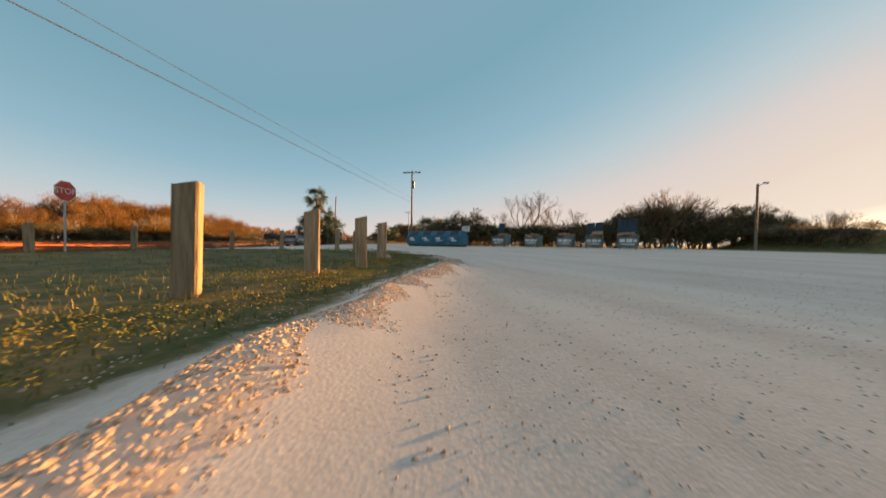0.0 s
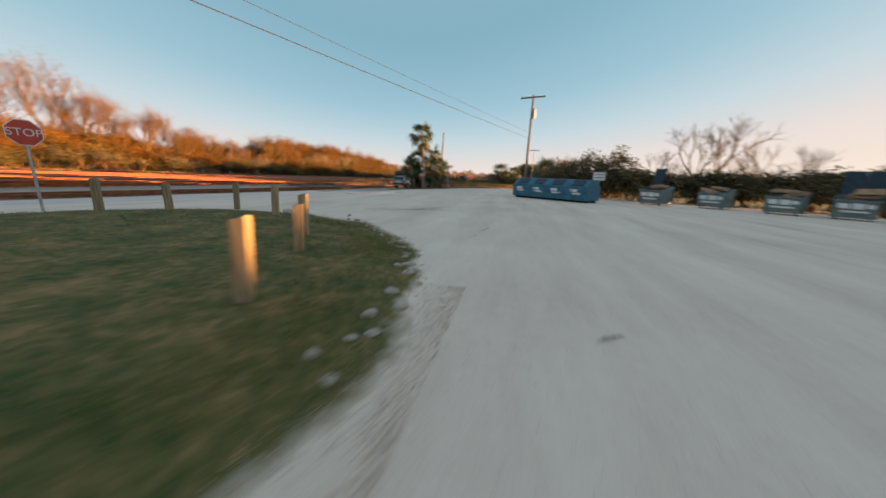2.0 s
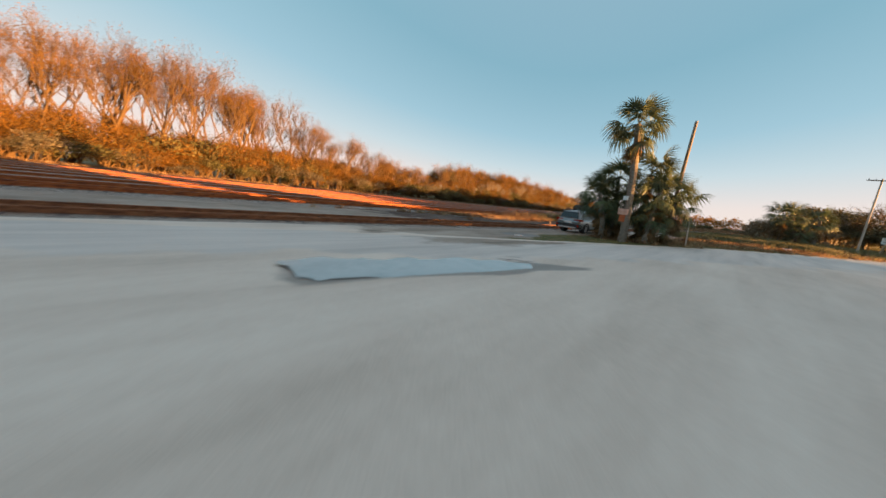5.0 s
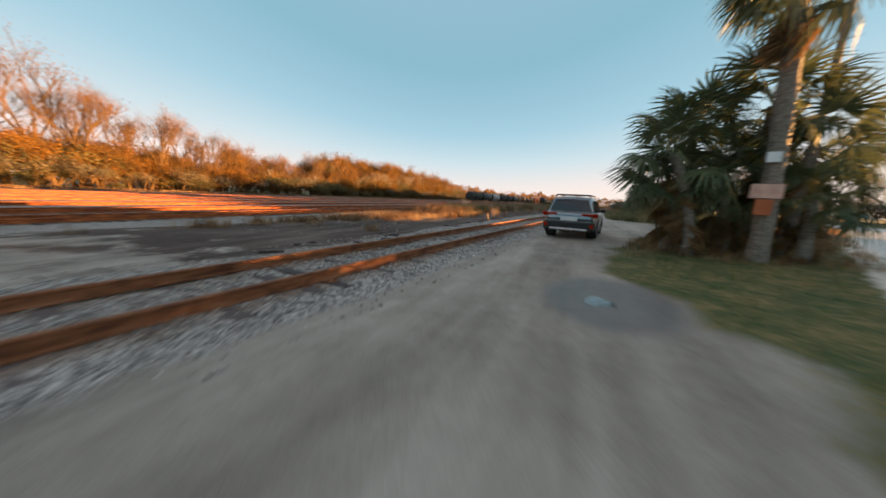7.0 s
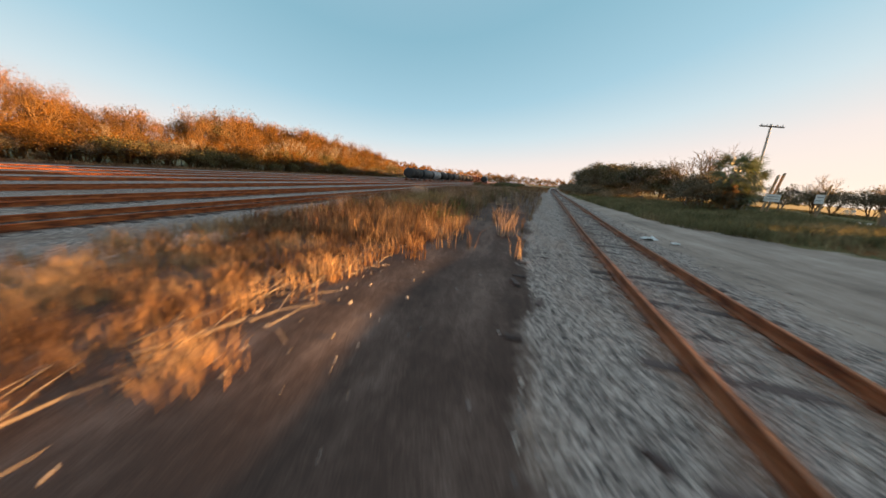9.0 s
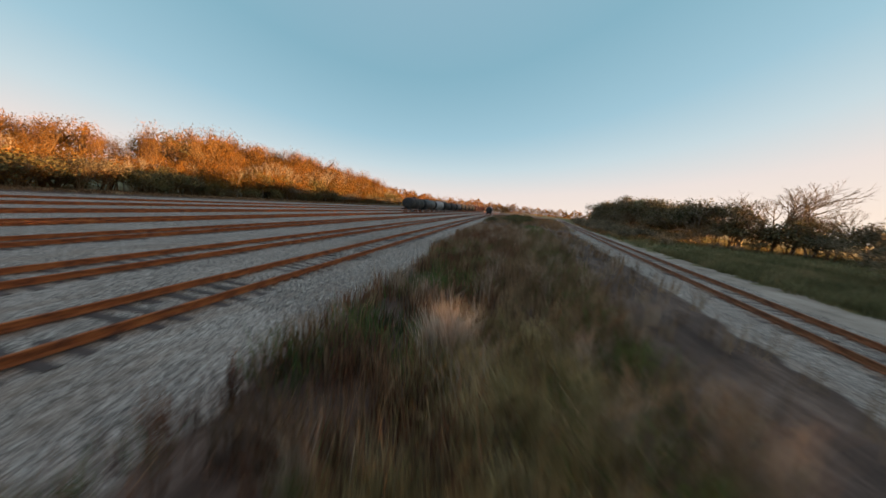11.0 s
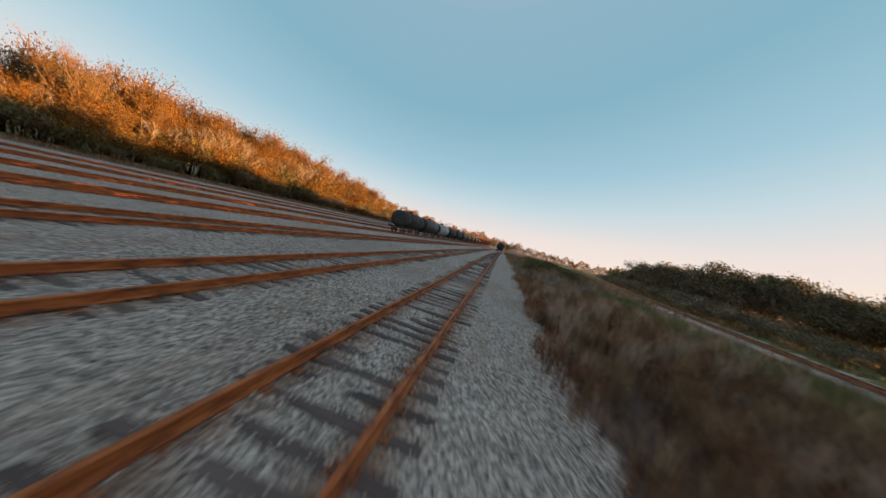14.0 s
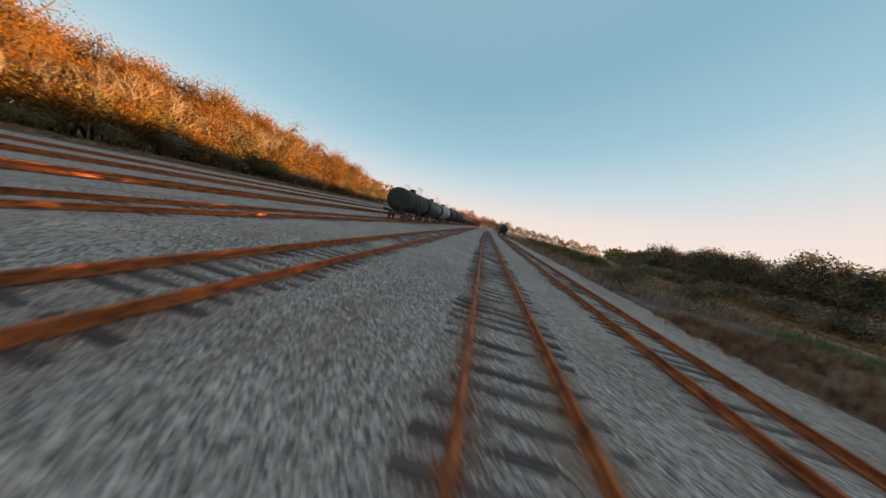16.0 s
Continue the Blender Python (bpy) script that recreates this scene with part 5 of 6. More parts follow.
rng = random.Random(5)


def along(y, ys, hs):
    return float(np.interp(y, ys, hs))


# the wood west of the yard: dark shrubs at its foot, golden trees behind, bare crowns over them, taller trees deep inside
y = -80.0
while y < 215:
    leafy = along(y, [-80, -20, 0, 10, 19, 25, 32, 45, 60, 75, 88, 108, 140, 165, 215], [10.5, 10.5, 10.8, 9, 7.4, 6.2, 6.8, 6.8, 7.4, 9, 10.5, 11.8, 14, 11.5, 9.5])
    crowns = along(y, [-80, -18, -5, 2, 12, 20, 28, 40, 52, 65, 75, 90, 140, 200], [22, 24, 23, 21.5, 18, 15, 13, 10.5, 10, 12.5, 10.5, 12, 14.5, 10])
    deep = along(y, [-20, 40, 60, 80, 120, 155, 200], [9, 12, 15, 18, 19, 19, 15])
    out = along(y, [60, 130, 215], [0, 5, 14])
    grow_at(rng.choice(("scrub", "brush", "brush")), -51 - rng.uniform(0, 2.2) - out * .4, y + rng.uniform(-1.5, 1.5), rng.uniform(.3, 1.15), rng, rng.uniform(1.1, 1.6))
    grow_at("scrub" if rng.random() < .4 else "goldbush", -53.5 - rng.uniform(0, 2.5) - out * .6, y + rng.uniform(-1.5, 1.5), rng.uniform(.75, 1.15), rng, rng.uniform(1.0, 1.4))
    if rng.random() < .8:
        grow_at("goldbush", -56 - rng.uniform(0, 2) - out * .8, y + rng.uniform(-1.5, 1.5), leafy / 9 * rng.uniform(.9, 1.3), rng, rng.uniform(1.0, 1.4))
    if rng.random() < along(y, [-20, 20, 40, 60, 120], [.2, .35, .7, .9, .7]):
        grow_at("scrub", -55.5 - rng.uniform(0, 2) - out * .7, y + rng.uniform(-1.5, 1.5), rng.uniform(1.1, 1.65) * leafy / 9, rng, rng.uniform(.9, 1.2))
    grow_at("gold", -58 - rng.uniform(0, 4) - out, y + rng.uniform(-1.5, 1.5), leafy / 9 * rng.uniform(.82, 1.08), rng, rng.uniform(.85, 1.15))
    if rng.random() < .8:
        grow_at("gold" if rng.random() < .9 else "oak", rng.uniform(-84, -70), y + rng.uniform(-2, 2), deep / 9 * rng.uniform(.75, 1.0), rng, .9)
    for k in range(2 if y < 32 else 1):
        if rng.random() < (.85 if y < 45 else .45):
            grow_at("bare", -56 - rng.uniform(0, 8) - out, y + rng.uniform(-2, 2), crowns / 16 * rng.uniform(.75, 1.06), rng, rng.uniform(.8, 1.1))
    if y > 40 and rng.random() < .7:
        grow_at("pale", -53.5 - rng.uniform(0, 2.5) - out * .7, y + rng.uniform(-1.5, 1.5), leafy / 10 * rng.uniform(.6, 1.05), rng)
    y += rng.uniform(2.9, 3.9) * (1 if y < 120 else 1.5)
for x, y, h in ((-55.5, 65.3, 13.2), (-55, 56.2, 11.0), (-84, 116, 17.0)):
    grow_at("bare" if x > -60 else "oak", x, y, h / (16 if x > -60 else 7), rng, .8)
# thicket and trees behind the bins and round the lot's far side
for k in range(38):
    t = k / 37
    x, y = 39 + 20 * t, -9.5 - 9.0 * t
    grow_at("hedge", x + rng.uniform(-1, 1), y + rng.uniform(-1.2, 1.5), rng.uniform(.6, .9), rng, 1.2)
for x, y, s in ((37.5, -10, .55), (40.2, -11.5, .62), (42.0, -11, .7)):
    grow_at("oak", x, y, s, rng)
for x, y, s in ((46, -11.5, .62), (49.3, -12.5, 1.02), (52.5, -13.5, .72), (55.0, -14.5, .66)):
    grow_at("wispy", x, y, s, rng)
# the belt right of the dumpsters runs east along the lot
for k in range(26):
    t = k / 25
    h = along(t, [0, .1, .22, .34, .46, .6, .8, 1], [3.6, 5.0, 5.8, 5.6, 5.2, 4.6, 4.6, 3.4])
    x, y = 57.5 + 34 * t ** 1.25 + rng.uniform(-.5, .8), -18.8 + 1.5 * t + rng.uniform(-.6, 1.2)
    grow_at("oak", x, y, h / 7 * rng.uniform(.8, 1.02), rng)
    grow_at("hedge", x + rng.uniform(-.8, .8), y + rng.uniform(-1, .2), min(h / 3.4, .95) * rng.uniform(.6, .9), rng, 1.2)
for x, y, s in ((62.6, -19.4, .86), (64.4, -19.6, .94), (66.4, -19.0, .9), (69.6, -18.5, .8)):
    grow_at("wispy", x, y, s, rng, 1.15)
for x, y, s in ((112, -10, .95), (118, -6, 1.0), (106, -9, .8)):
    grow_at("wispy", x, y, s, rng)
for k in range(13):
    grow_at("brush", 76.3 + rng.uniform(-.8, .8), -29 + .95 * k, rng.uniform(.44, .52), rng, 1.5)
for k in range(10):
    grow_at("low", 92 + rng.uniform(-3, 8), -34 + 3.2 * k, rng.uniform(.45, .8), rng, 1.5)
# growth east of the line: a tall thicket with evergreens and bare trees
y = 52.0
while y < 190:
    edge = along(y, [50, 56, 62, 70, 78, 90, 110, 140, 190], [47, 42, 37.5, 35, 33.5, 33.5, 37, 43, 58])
    if rng.random() < .8:
        grow_at(rng.choice(("brush", "hedge")), edge + rng.uniform(-1.5, 1), y, rng.uniform(.4, .75), rng, 1.4)
    grow_at(rng.choice(("brush", "brush", "hedge")), edge + 2.5 + rng.uniform(-1, 2), y + 1, rng.uniform(.85, 1.3), rng, 1.3)
    grow_at("oak", edge + 4 + rng.uniform(-1, 3), y + rng.uniform(-1, 1), rng.uniform(.72, 1.08) * along(y, [50, 62, 80, 120], [.6, .95, 1.25, 1.2]), rng, 1.15)
    if rng.random() < .5:
        grow_at("wispy", edge + 2 + rng.uniform(-1, 4), y, rng.uniform(.6, .9), rng)
    y += rng.uniform(1.9, 2.8)
for x, y, s in ((45, 61.5, 1.32), (46.5, 65.5, 1.12), (43.8, 67, .98)):
    grow_at("wispy", x, y, s, rng, 1.35)
# low bushes over the rough field between the line and the thicket
for k in range(190):
    y = 56 + 110 * rng.random()
    x0, x1 = float(a_line(y)) + 3.2, along(y, [45, 60, 80, 110, 140, 190], [42, 38, 34, 36, 42, 56])
    grow_at("low", x0 + max(x1 - x0, 3) * rng.random() ** .8, y, rng.uniform(.5, 1.5) * along(y, [60, 84], [.6, 1]), rng, rng.uniform(1.1, 1.7))
for x, y, s in ((38, 84.5, .8), (40, 80, .85), (42, 78, .7), (37.5, 90, .8), (41, 88, .9), (40, 95, .9), (44, 100, 1.0)):
    grow_at("oak", x, y, s, rng)
# growth on the far side of the road; the hedges after it are added shade casters
for k in range(9):
    grow_at("brush", 60 + rng.uniform(-2, 7), 46 + 1.6 * k + rng.uniform(-.6, .6), rng.uniform(.8, 1.05), rng, 1.2)
for x, y, s in ((62, 46, .8), (66, 52, .85), (61, 56, .8)):
    grow_at("wispy", x, y, s, rng)
# long unseen hedge, added to keep the low sun off the grass strip and line
for k in range(34):
    grow_at("hedge", 90 + rng.uniform(-1, 1), 38 + 1.1 * k, rng.uniform(1.3, 1.4), rng, 1.2)
# unseen taller row, added to throw shade on the parked car
for k in range(6):
    grow_at("hedge", 84 + rng.uniform(-1, 1), 14 + 1.15 * k, rng.uniform(1.25, 1.4), rng, 1.2)
for k in range(5):
    grow_at("oak", 84 + rng.uniform(0, 14), 2 + rng.uniform(-12, 8), rng.uniform(.5, .8), rng)
# low thicket added as a sun blocker for the line's near end and the car
for k in range(7):
    grow_at("hedge", 42 + rng.uniform(-2, 2), -8.8 + .8 * k + rng.uniform(-.4, .4), rng.uniform(.5, .66), rng, 1.7)
# the sunlit clump on the verge, round its palms
for x, y, s in ((28.4, 27.5, .62), (29.6, 30.5, .75), (31.5, 31.8, .85), (33.2, 32.0, .7), (32.6, 29.0, .55), (30.4, 28.6, .5)):
    grow_at("brush", x, y, s, rng, 1.15)
for x, y, s in ((29.6, 31.5, .5), (31.6, 32.2, .55)):
    grow_at("oak", x, y, s, rng)
# low growth between the yard and the line, far down
for k in range(34):
    yy = rng.uniform(70, 190)
    grow_at("scrub", float(np.interp(yy, [70, 190], [7, 16])) + rng.uniform(-2, 7), yy, rng.uniform(.25, .5), rng, 1.5)


def far_woods(name, pts, seed, mat, hmin, hmax, label):
    """A far belt of woods: leaf clumps too small to tell apart."""
    r = np.random.RandomState(seed)
    c = []
    for (x0, y0), (x1, y1) in zip(pts, pts[1:]):
        n = int(math.hypot(x1 - x0, y1 - y0) * 40)
        t = r.uniform(0, 1, n)
        px, py = x0 + (x1 - x0) * t + r.normal(0, 3, n), y0 + (y1 - y0) * t + r.normal(0, 3, n)
        top = hmin + (hmax - hmin) * (0.5 + 0.5 * wave_noise(px, py, 14, seed + 1))
        c.append(np.stack([px, py, top * r.uniform(0, 1, n) ** 0.7], 1))
    c = np.concatenate(c)
    return tagged(link_mesh(name, leaf_mesh(c, seed, 1, 0.9, 0.3), M[mat]), label, "woods", kind="stuff")


far_woods("far_woods", [(-75, 205), (-60, 300), (20, 420), (120, 400)], 3, "gold", 5, 12, "far belt of golden autumn woods")
far_woods("far_woods", [(62, 190), (80, 260), (120, 330), (260, 300)], 4, "olive", 4, 8, "far belt of dull green woods")
far_woods("far_woods", [(80, -60), (100, -90), (60, -150), (-60, -160)], 5, "olive", 5, 10, "far belt of dull green woods")


# ---------- palms ----------
def frond_mesh(seed, length, droop, dead=False):
    """A fan frond: a stalk along +x and folded leaflets that hang at their tips."""
    rng = random.Random(seed)
    vs, fs = [], []
    stalk = length * (0.52 if not dead else 0.45)
    w = 0.022
    pts = [Vector((stalk * t, 0, 0.10 * length * t - droop * 0.25 * length * t * t)) for t in (0, .5, 1)]
    for p, q in zip(pts, pts[1:]):
        b = len(vs)
        vs += [p + Vector((0, -w, 0)), p + Vector((0, w, 0)), q + Vector((0, w * .7, 0)), q + Vector((0, -w * .7, 0))]
        fs.append((b, b + 1, b + 2, b + 3))
    c = pts[-1]
    n = 20
    for k in range(n):
        a = radians(-112 + 224 * k / (n - 1) + rng.uniform(-3, 3))
        if dead:
            a *= 0.5
        ll = length * 0.56 * (1 - 0.25 * abs(a) / 2) * rng.uniform(0.85, 1.1)
        d = Vector((math.cos(a), math.sin(a), 0.16 * math.cos(a * 2)))
        side = Vector((-math.sin(a), math.cos(a), 0))
        width = 0.024 + 0.01 * rng.random()
        prev = None
        for t, ww, dz in ((0.02, .3, 0), (.35, 1, -.02 - droop * .04), (.7, .8, -.10 - droop * .20), (1.0, .08, -.24 - droop * .55)):
            p = c + d * ll * t * (1 - droop * .18 * t) + Vector((0, 0, dz * ll))
            cur = (p + side * width * ww, p - side * width * ww)
            if prev is not None:
                b = len(vs)
                vs += [prev[0], prev[1], cur[1], cur[0]]
                fs.append((b, b + 1, b + 2, b + 3))
            prev = cur
    me = fast("frond", [tuple(v) for v in vs], fs)
    me.materials.append(M["deadfrond" if dead else "frond"])
    return me


FRONDS = [frond_mesh(i, 1.5, d) for i, d in enumerate((.35, .6, .9, 1.2, .5))]
DEAD = [frond_mesh(20 + i, 1.2, 1.0, True) for i in range(3)]


def palm(x, y, height, crown, n, label, seed, lean=(0, 0), radius=0.16, dead=10, skirt=0.0):
    rng = random.Random(seed)
    root = thing("palm_tree", pose(x, y, zat(x, y) - 0.05), label, "palm tree", "palms")
    if height > 0.3:
        bm = bmesh.new()
        k = max(3, int(height / .35))
        tube(bm, [(lean[0] * (i / k) ** 2, lean[1] * (i / k) ** 2, height * i / k) for i in range(k + 1)], [radius * (1.25 if i == 0 else (1 + .10 * (i % 2)) * (1 - .2 * i / k)) for i in range(k + 1)], 10)
        part("trunk", bm, M["palmtrunk"], root)
    top = Vector((lean[0], lean[1], height))
    for i in range(n):
        az, el = i * 137.5 + rng.uniform(-15, 15), 78 - 112 * (i / n) ** 0.8 + rng.uniform(-10, 10)
        s = crown / 2.1 * rng.uniform(.82, 1.12)
        ob = link_mesh("frond", FRONDS[rng.randrange(5) if el < 45 else rng.choice((0, 4))], None, root)
        ob.matrix_local = Matrix.Translation(top + Vector((0, 0, rng.uniform(-.15, .15)))) @ pose(0, 0, 0, 0, 0, az) @ pose(0, 0, 0, rng.uniform(-25, 25), -el, 0) @ Matrix.Scale(s, 4)
    for i in range(dead):
        ob = link_mesh("dead_frond", DEAD[rng.randrange(3)], None, root)
        z = top.z - .15 - rng.uniform(0, skirt)
        ob.matrix_local = Matrix.Translation((lean[0] * (z / max(height, .1)) ** 2, lean[1] * (z / max(height, .1)) ** 2, z)) @ pose(0, 0, 0, 0, 0, rng.uniform(0, 360)) @ pose(0, 0, 0, rng.uniform(-30, 30), rng.uniform(55, 82), 0) @ Matrix.Scale(crown / 2.1 * rng.uniform(.7, 1), 4)
    return root


palm(22.3, -7.4, 6.35, 2.4, 32, "tall cabbage palm with a shaggy crown on the verge", 1, lean=(-.35, -.1), radius=.19, dead=14, skirt=.7)
CLUMP = "low bushy palm in the clump round the tall palm"
for i, (x, y, h, c) in enumerate([(21.05, -7.0, 2.7, 2.2), (21.2, -5.9, 3.5, 2.4), (22.7, -5.5, 4.0, 2.5), (23.2, -6.4, 2.9, 2.3), (22.0, -6.3, 1.9, 2.1), (22.9, -4.6, 2.6, 2.2), (23.3, -7.0, 1.5, 1.7), (20.75, -6.1, 2.0, 2.2), (23.9, -5.4, 2.5, 2.2)]):
    palm(x, y, h, c, 20, CLUMP, 50 + i, lean=((-.6, .25) if i == 0 else (.25 * math.cos(i * 2.3), .25 * math.sin(i * 2.3))), radius=.14, dead=30, skirt=h * .95)
# extra brown dead fronds on these two stand in for golden sunlight
palm(30.2, 26.6, 3.5, 2.8, 26, "bushy palm catching the evening sun on the verge", 3, dead=34, skirt=2.6)
palm(31.6, 27.8, 1.6, 2.4, 20, "bushy palm catching the evening sun on the verge", 4, dead=26, skirt=1.2)
palm(33.2, 29.5, 3.3, 2.4, 30, "palm tree among the dark thicket", 5, dead=10, skirt=1)
palm(35.9, 83.4, 6.5, 2.0, 30, "slim palm rising over the far thicket", 8, dead=8)
palm(36.4, -9.6, 2.4, 2.3, 26, "bushy palm beside the utility pole", 9, dead=6)
nailed = thing("sign", pose(22.12, -7.64, zat(22.1, -7.6), 0, 0, -12), "small pinkish notice over an orange board nailed to the palm trunk", "sign")
for name, z0, z1, w, mat, proud in (("notice", 1.5, 1.82, .27, M["notice"], .016), ("board", 1.12, 1.48, .15, M["signorange"], .008), ("label", 2.3, 2.52, .12, M["plate"], .03)):
    bm = bmesh.new()
    box(bm, -w, w, -proud, .04, z0, z1)
    part(name, bevelled(bm, .004), mat, nailed)


# ---------- grasses ----------
def blades(x, y, z, h, w, seed, lean=0.5):
    """Bent grass blades, five corners each, rooted at the given places."""
    r = np.random.RandomState(seed)
    n = len(x)
    a, b = r.uniform(0, 2 * math.pi, n), r.uniform(0, 2 * math.pi, n)
    t = lean * r.uniform(0.1, 1, n) * h
    base = np.stack([x, y, z], 1)
    side = np.stack([np.cos(a), np.sin(a), 0 * a], 1) * w[:, None]
    out = np.stack([np.cos(b), np.sin(b), 0 * b], 1)
    mid = base + out * (t * .3)[:, None] + np.stack([0 * h, 0 * h, h * .58], 1)
    tip = base + out * t[:, None] + np.stack([0 * h, 0 * h, h * r.uniform(.8, 1, n)], 1)
    V = np.stack([base - side, base + side, mid + side * .7, mid - side * .7, tip], 1).reshape(-1, 3)
    i = np.arange(n)[:, None] * 5
    F = np.concatenate([i + np.array([[0, 1, 2]]), i + np.array([[0, 2, 3]]), i + np.array([[3, 2, 4]])], 0)
    return fast("grass", V, F)


def sow(name, mat, x, y, hmin, hmax, width, seed, label, lean=0.5, tall=None):
    r = np.random.RandomState(seed)
    h = r.uniform(hmin, hmax, len(x)) * (1 if tall is None else tall)
    ob = link_mesh(name, blades(x, y, land(x, y) - 0.01, h, width * r.uniform(.6, 1.3, len(x)), seed, lean), M[mat])
    return tagged(ob, label, "grass", kind="stuff")


r = np.random.RandomState(8)


def tufts(n, per, x0, x1, y0, y1, spread, keep):
    """Places of blades in tufts inside a box, kept where keep(x, y) says."""
    cx, cy = r.uniform(x0, x1, n), r.uniform(y0, y1, n)
    k = r.uniform(0, 1, n) < keep(cx, cy)
    x, y = np.repeat(cx[k], per), np.repeat(cy[k], per)
    return x + r.normal(0, spread, len(x)), y + r.normal(0, spread, len(y))


x, y = tufts(26000, 3, 17.5, 32.2, -60, -35, .05, lambda a, b: (inside(ISLAND, a, b) > -.16) * (.35 + .65 * (inside(ISLAND, a, b) < 2.2)))
sow("lawn_grass", "blade", x, y, .03, .085, .004, 1, "short worn lawn grass with brown patches", .9)
x, y = tufts(24000, 9, 27.5, 32.3, -52, -37, .06, lambda a, b: (np.abs(inside(ISLAND, a, b) - .42) < .5) * smoothstep(-.5, .4, wave_noise(a, b, 1.6, 31)))
rr = np.random.RandomState(4)
cent = np.stack([x, y, land(x, y) + rr.uniform(.01, .09, len(x))], 1)
tagged(link_mesh("clover_weeds", leaf_mesh(cent, 5, 1, .0085, .012), M["weed"]), "yellow-green clover weeds along the lawn's edge", "weeds", kind="stuff")
x, y = tufts(9000, 4, 18.5, 37, -17, 45, .06, lambda a, b: (inside(PALMS, a, b) > .1) * (.4 + .6 * (b < 5)))
sow("verge_grass", "blade", x, y, .05, .16, .006, 2, "shaggy verge grass round the palms", .8)


x, y = tufts(16000, 6, 19.5, 37, -8, 24, .07, lambda a, b: (inside(PALMS, a, b) > .1) * smoothstep(-.9, .1, wave_noise(a, b, 2.6, 41)))
sow("verge_grass", "dry", x, y, .1, .32, .006, 12, "golden dry grass on the verge beside the palms", .7)


def across(a, b):
    """How far over the strip a place lies, 0 at the yard and 1 at the single line."""
    return (a - 3.2) / (a_line(b) - 5.4)


def mound(a, b):
    s = (a - 3.2) / (a_line(b) - 2.2 - 3.2)
    far = smoothstep(16, 40, b)
    w = .03 * wave_noise(a, b, 5.0, 39)
    return (smoothstep(.06 - .07 * far, .13 - .09 * far, s + w) * np.maximum(smoothstep(.70, .60, s + w), .06 * (s < .95) + .05 * far * (s < .9)) * smoothstep(-2, 9, b))


x, y = tufts(17000, 10, 3.0, 20, 4, 66, .09, lambda a, b: mound(a, b) * smoothstep(.55, .25, across(a, b)) * (1 - .85 * smoothstep(-.2, .2, wave_noise(a, b, 3.0, 35)) * smoothstep(36, 27, b)) * smoothstep(-.9, .1, wave_noise(a, b, 3.5, 33)))
sow("tall_dry_grass", "redgrass", x, y, .3, .95, .010, 13, "dark red-brown grass between the tracks", .55, (.6 + .4 * np.clip(1 + .6 * wave_noise(x, y, 4, 34), .3, 1.3)) * np.interp(y, [36, 60], [1, .6]))
x, y = tufts(17000, 9, 3.0, 20, 4, 66, .09, lambda a, b: mound(a, b) * np.maximum(smoothstep(-.2, .4, wave_noise(a, b, 2.2, 43)), smoothstep(.2, .45, across(a, b))))
sow("tall_dry_grass", "browngrass", x, y, .35, 1.1, .009, 3, "tall dry brown grass between the tracks", .55, (.6 + .4 * np.clip(1 + .6 * wave_noise(x, y, 4, 34), .3, 1.3)) * np.interp(y, [36, 60], [1, .6]))
x, y = tufts(700, 50, 3.6, 14, 6, 60, .12, lambda a, b: mound(a, b) * np.maximum(smoothstep(.1, .6, wave_noise(a, b, 2.4, 38)), np.hypot(a - 7.0, b - 15.1) < .55))
sow("grass_plumes", "plume", x, y, .6, 1.25, .008, 5, "pale feathery plumes over the dry grass", .6)
x, y = np.array([7.0, 7.15, 6.85]).repeat(260) + r.normal(0, .13, 780), np.array([15.0, 15.3, 15.2]).repeat(260) + r.normal(0, .13, 780)
sow("grass_plumes", "paleplume", x, y, .8, 1.35, .008, 15, "big pale plume tuft standing out of the brown grass", .5)
x, y = tufts(420, 40, 6.6, 9.2, 10.6, 16.5, .12, lambda a, b: smoothstep(-.5, .3, wave_noise(a, b, 1.3, 47)))
sow("grass_tufts", "straw", x, y, .4, .95, .007, 16, "straw-coloured tufts in the brown grass", .6)
x, y = tufts(14000, 9, 3.0, 22, 8, 70, .12, lambda a, b: mound(a, b) * np.maximum(smoothstep(-.3, .2, wave_noise(a, b, 3.0, 35)) * smoothstep(.45, .3, across(a, b)) * smoothstep(38, 28, b), 1.0 * np.exp(-(((a - 3.2) / (a_line(b) - 5.4) - .56) / .085) ** 2)))
sow("green_weeds", "greenweed", x, y, .35, .85, .009, 4, "patches of green weeds in the dry grass", .7)
x, y = tufts(5000, 8, 3.0, 34, 70, 190, .15, lambda a, b: (a > 3.3) * (np.abs(a - a_line(b)) > 2.2) * .8)
sow("tall_dry_grass", "dry", x, y, .3, .9, .016, 6, "tall dry brown grass far down between the tracks", .55)
x, y = tufts(6500, 14, 3.0, 12, -18, 12, .10, lambda a, b: ((a < np.maximum(6.5 + .12 * (b + 10), np.interp(b, [-6.5, -4.5, 2, 8], [6, 8.4, 9.8, 10.9])) + .35 * wave_noise(a, b, 1.1, 45)) & (a > np.interp(b, [-18, -6, -2, 4], [5.6, 5.6, 4.8, 3.4]) + .4 * wave_noise(a, b, .9, 49))) * np.maximum(smoothstep(-.2, .5, wave_noise(a, b, 3.2, 36)), .75 * smoothstep(-7, -4, b) * smoothstep(-.9, -.2, wave_noise(a, b, 1.6, 46))))
sow("tall_dry_grass", "dry", x, y, .15, .52, .007, 7, "golden dry grass on the strip beside the dirt", .6)
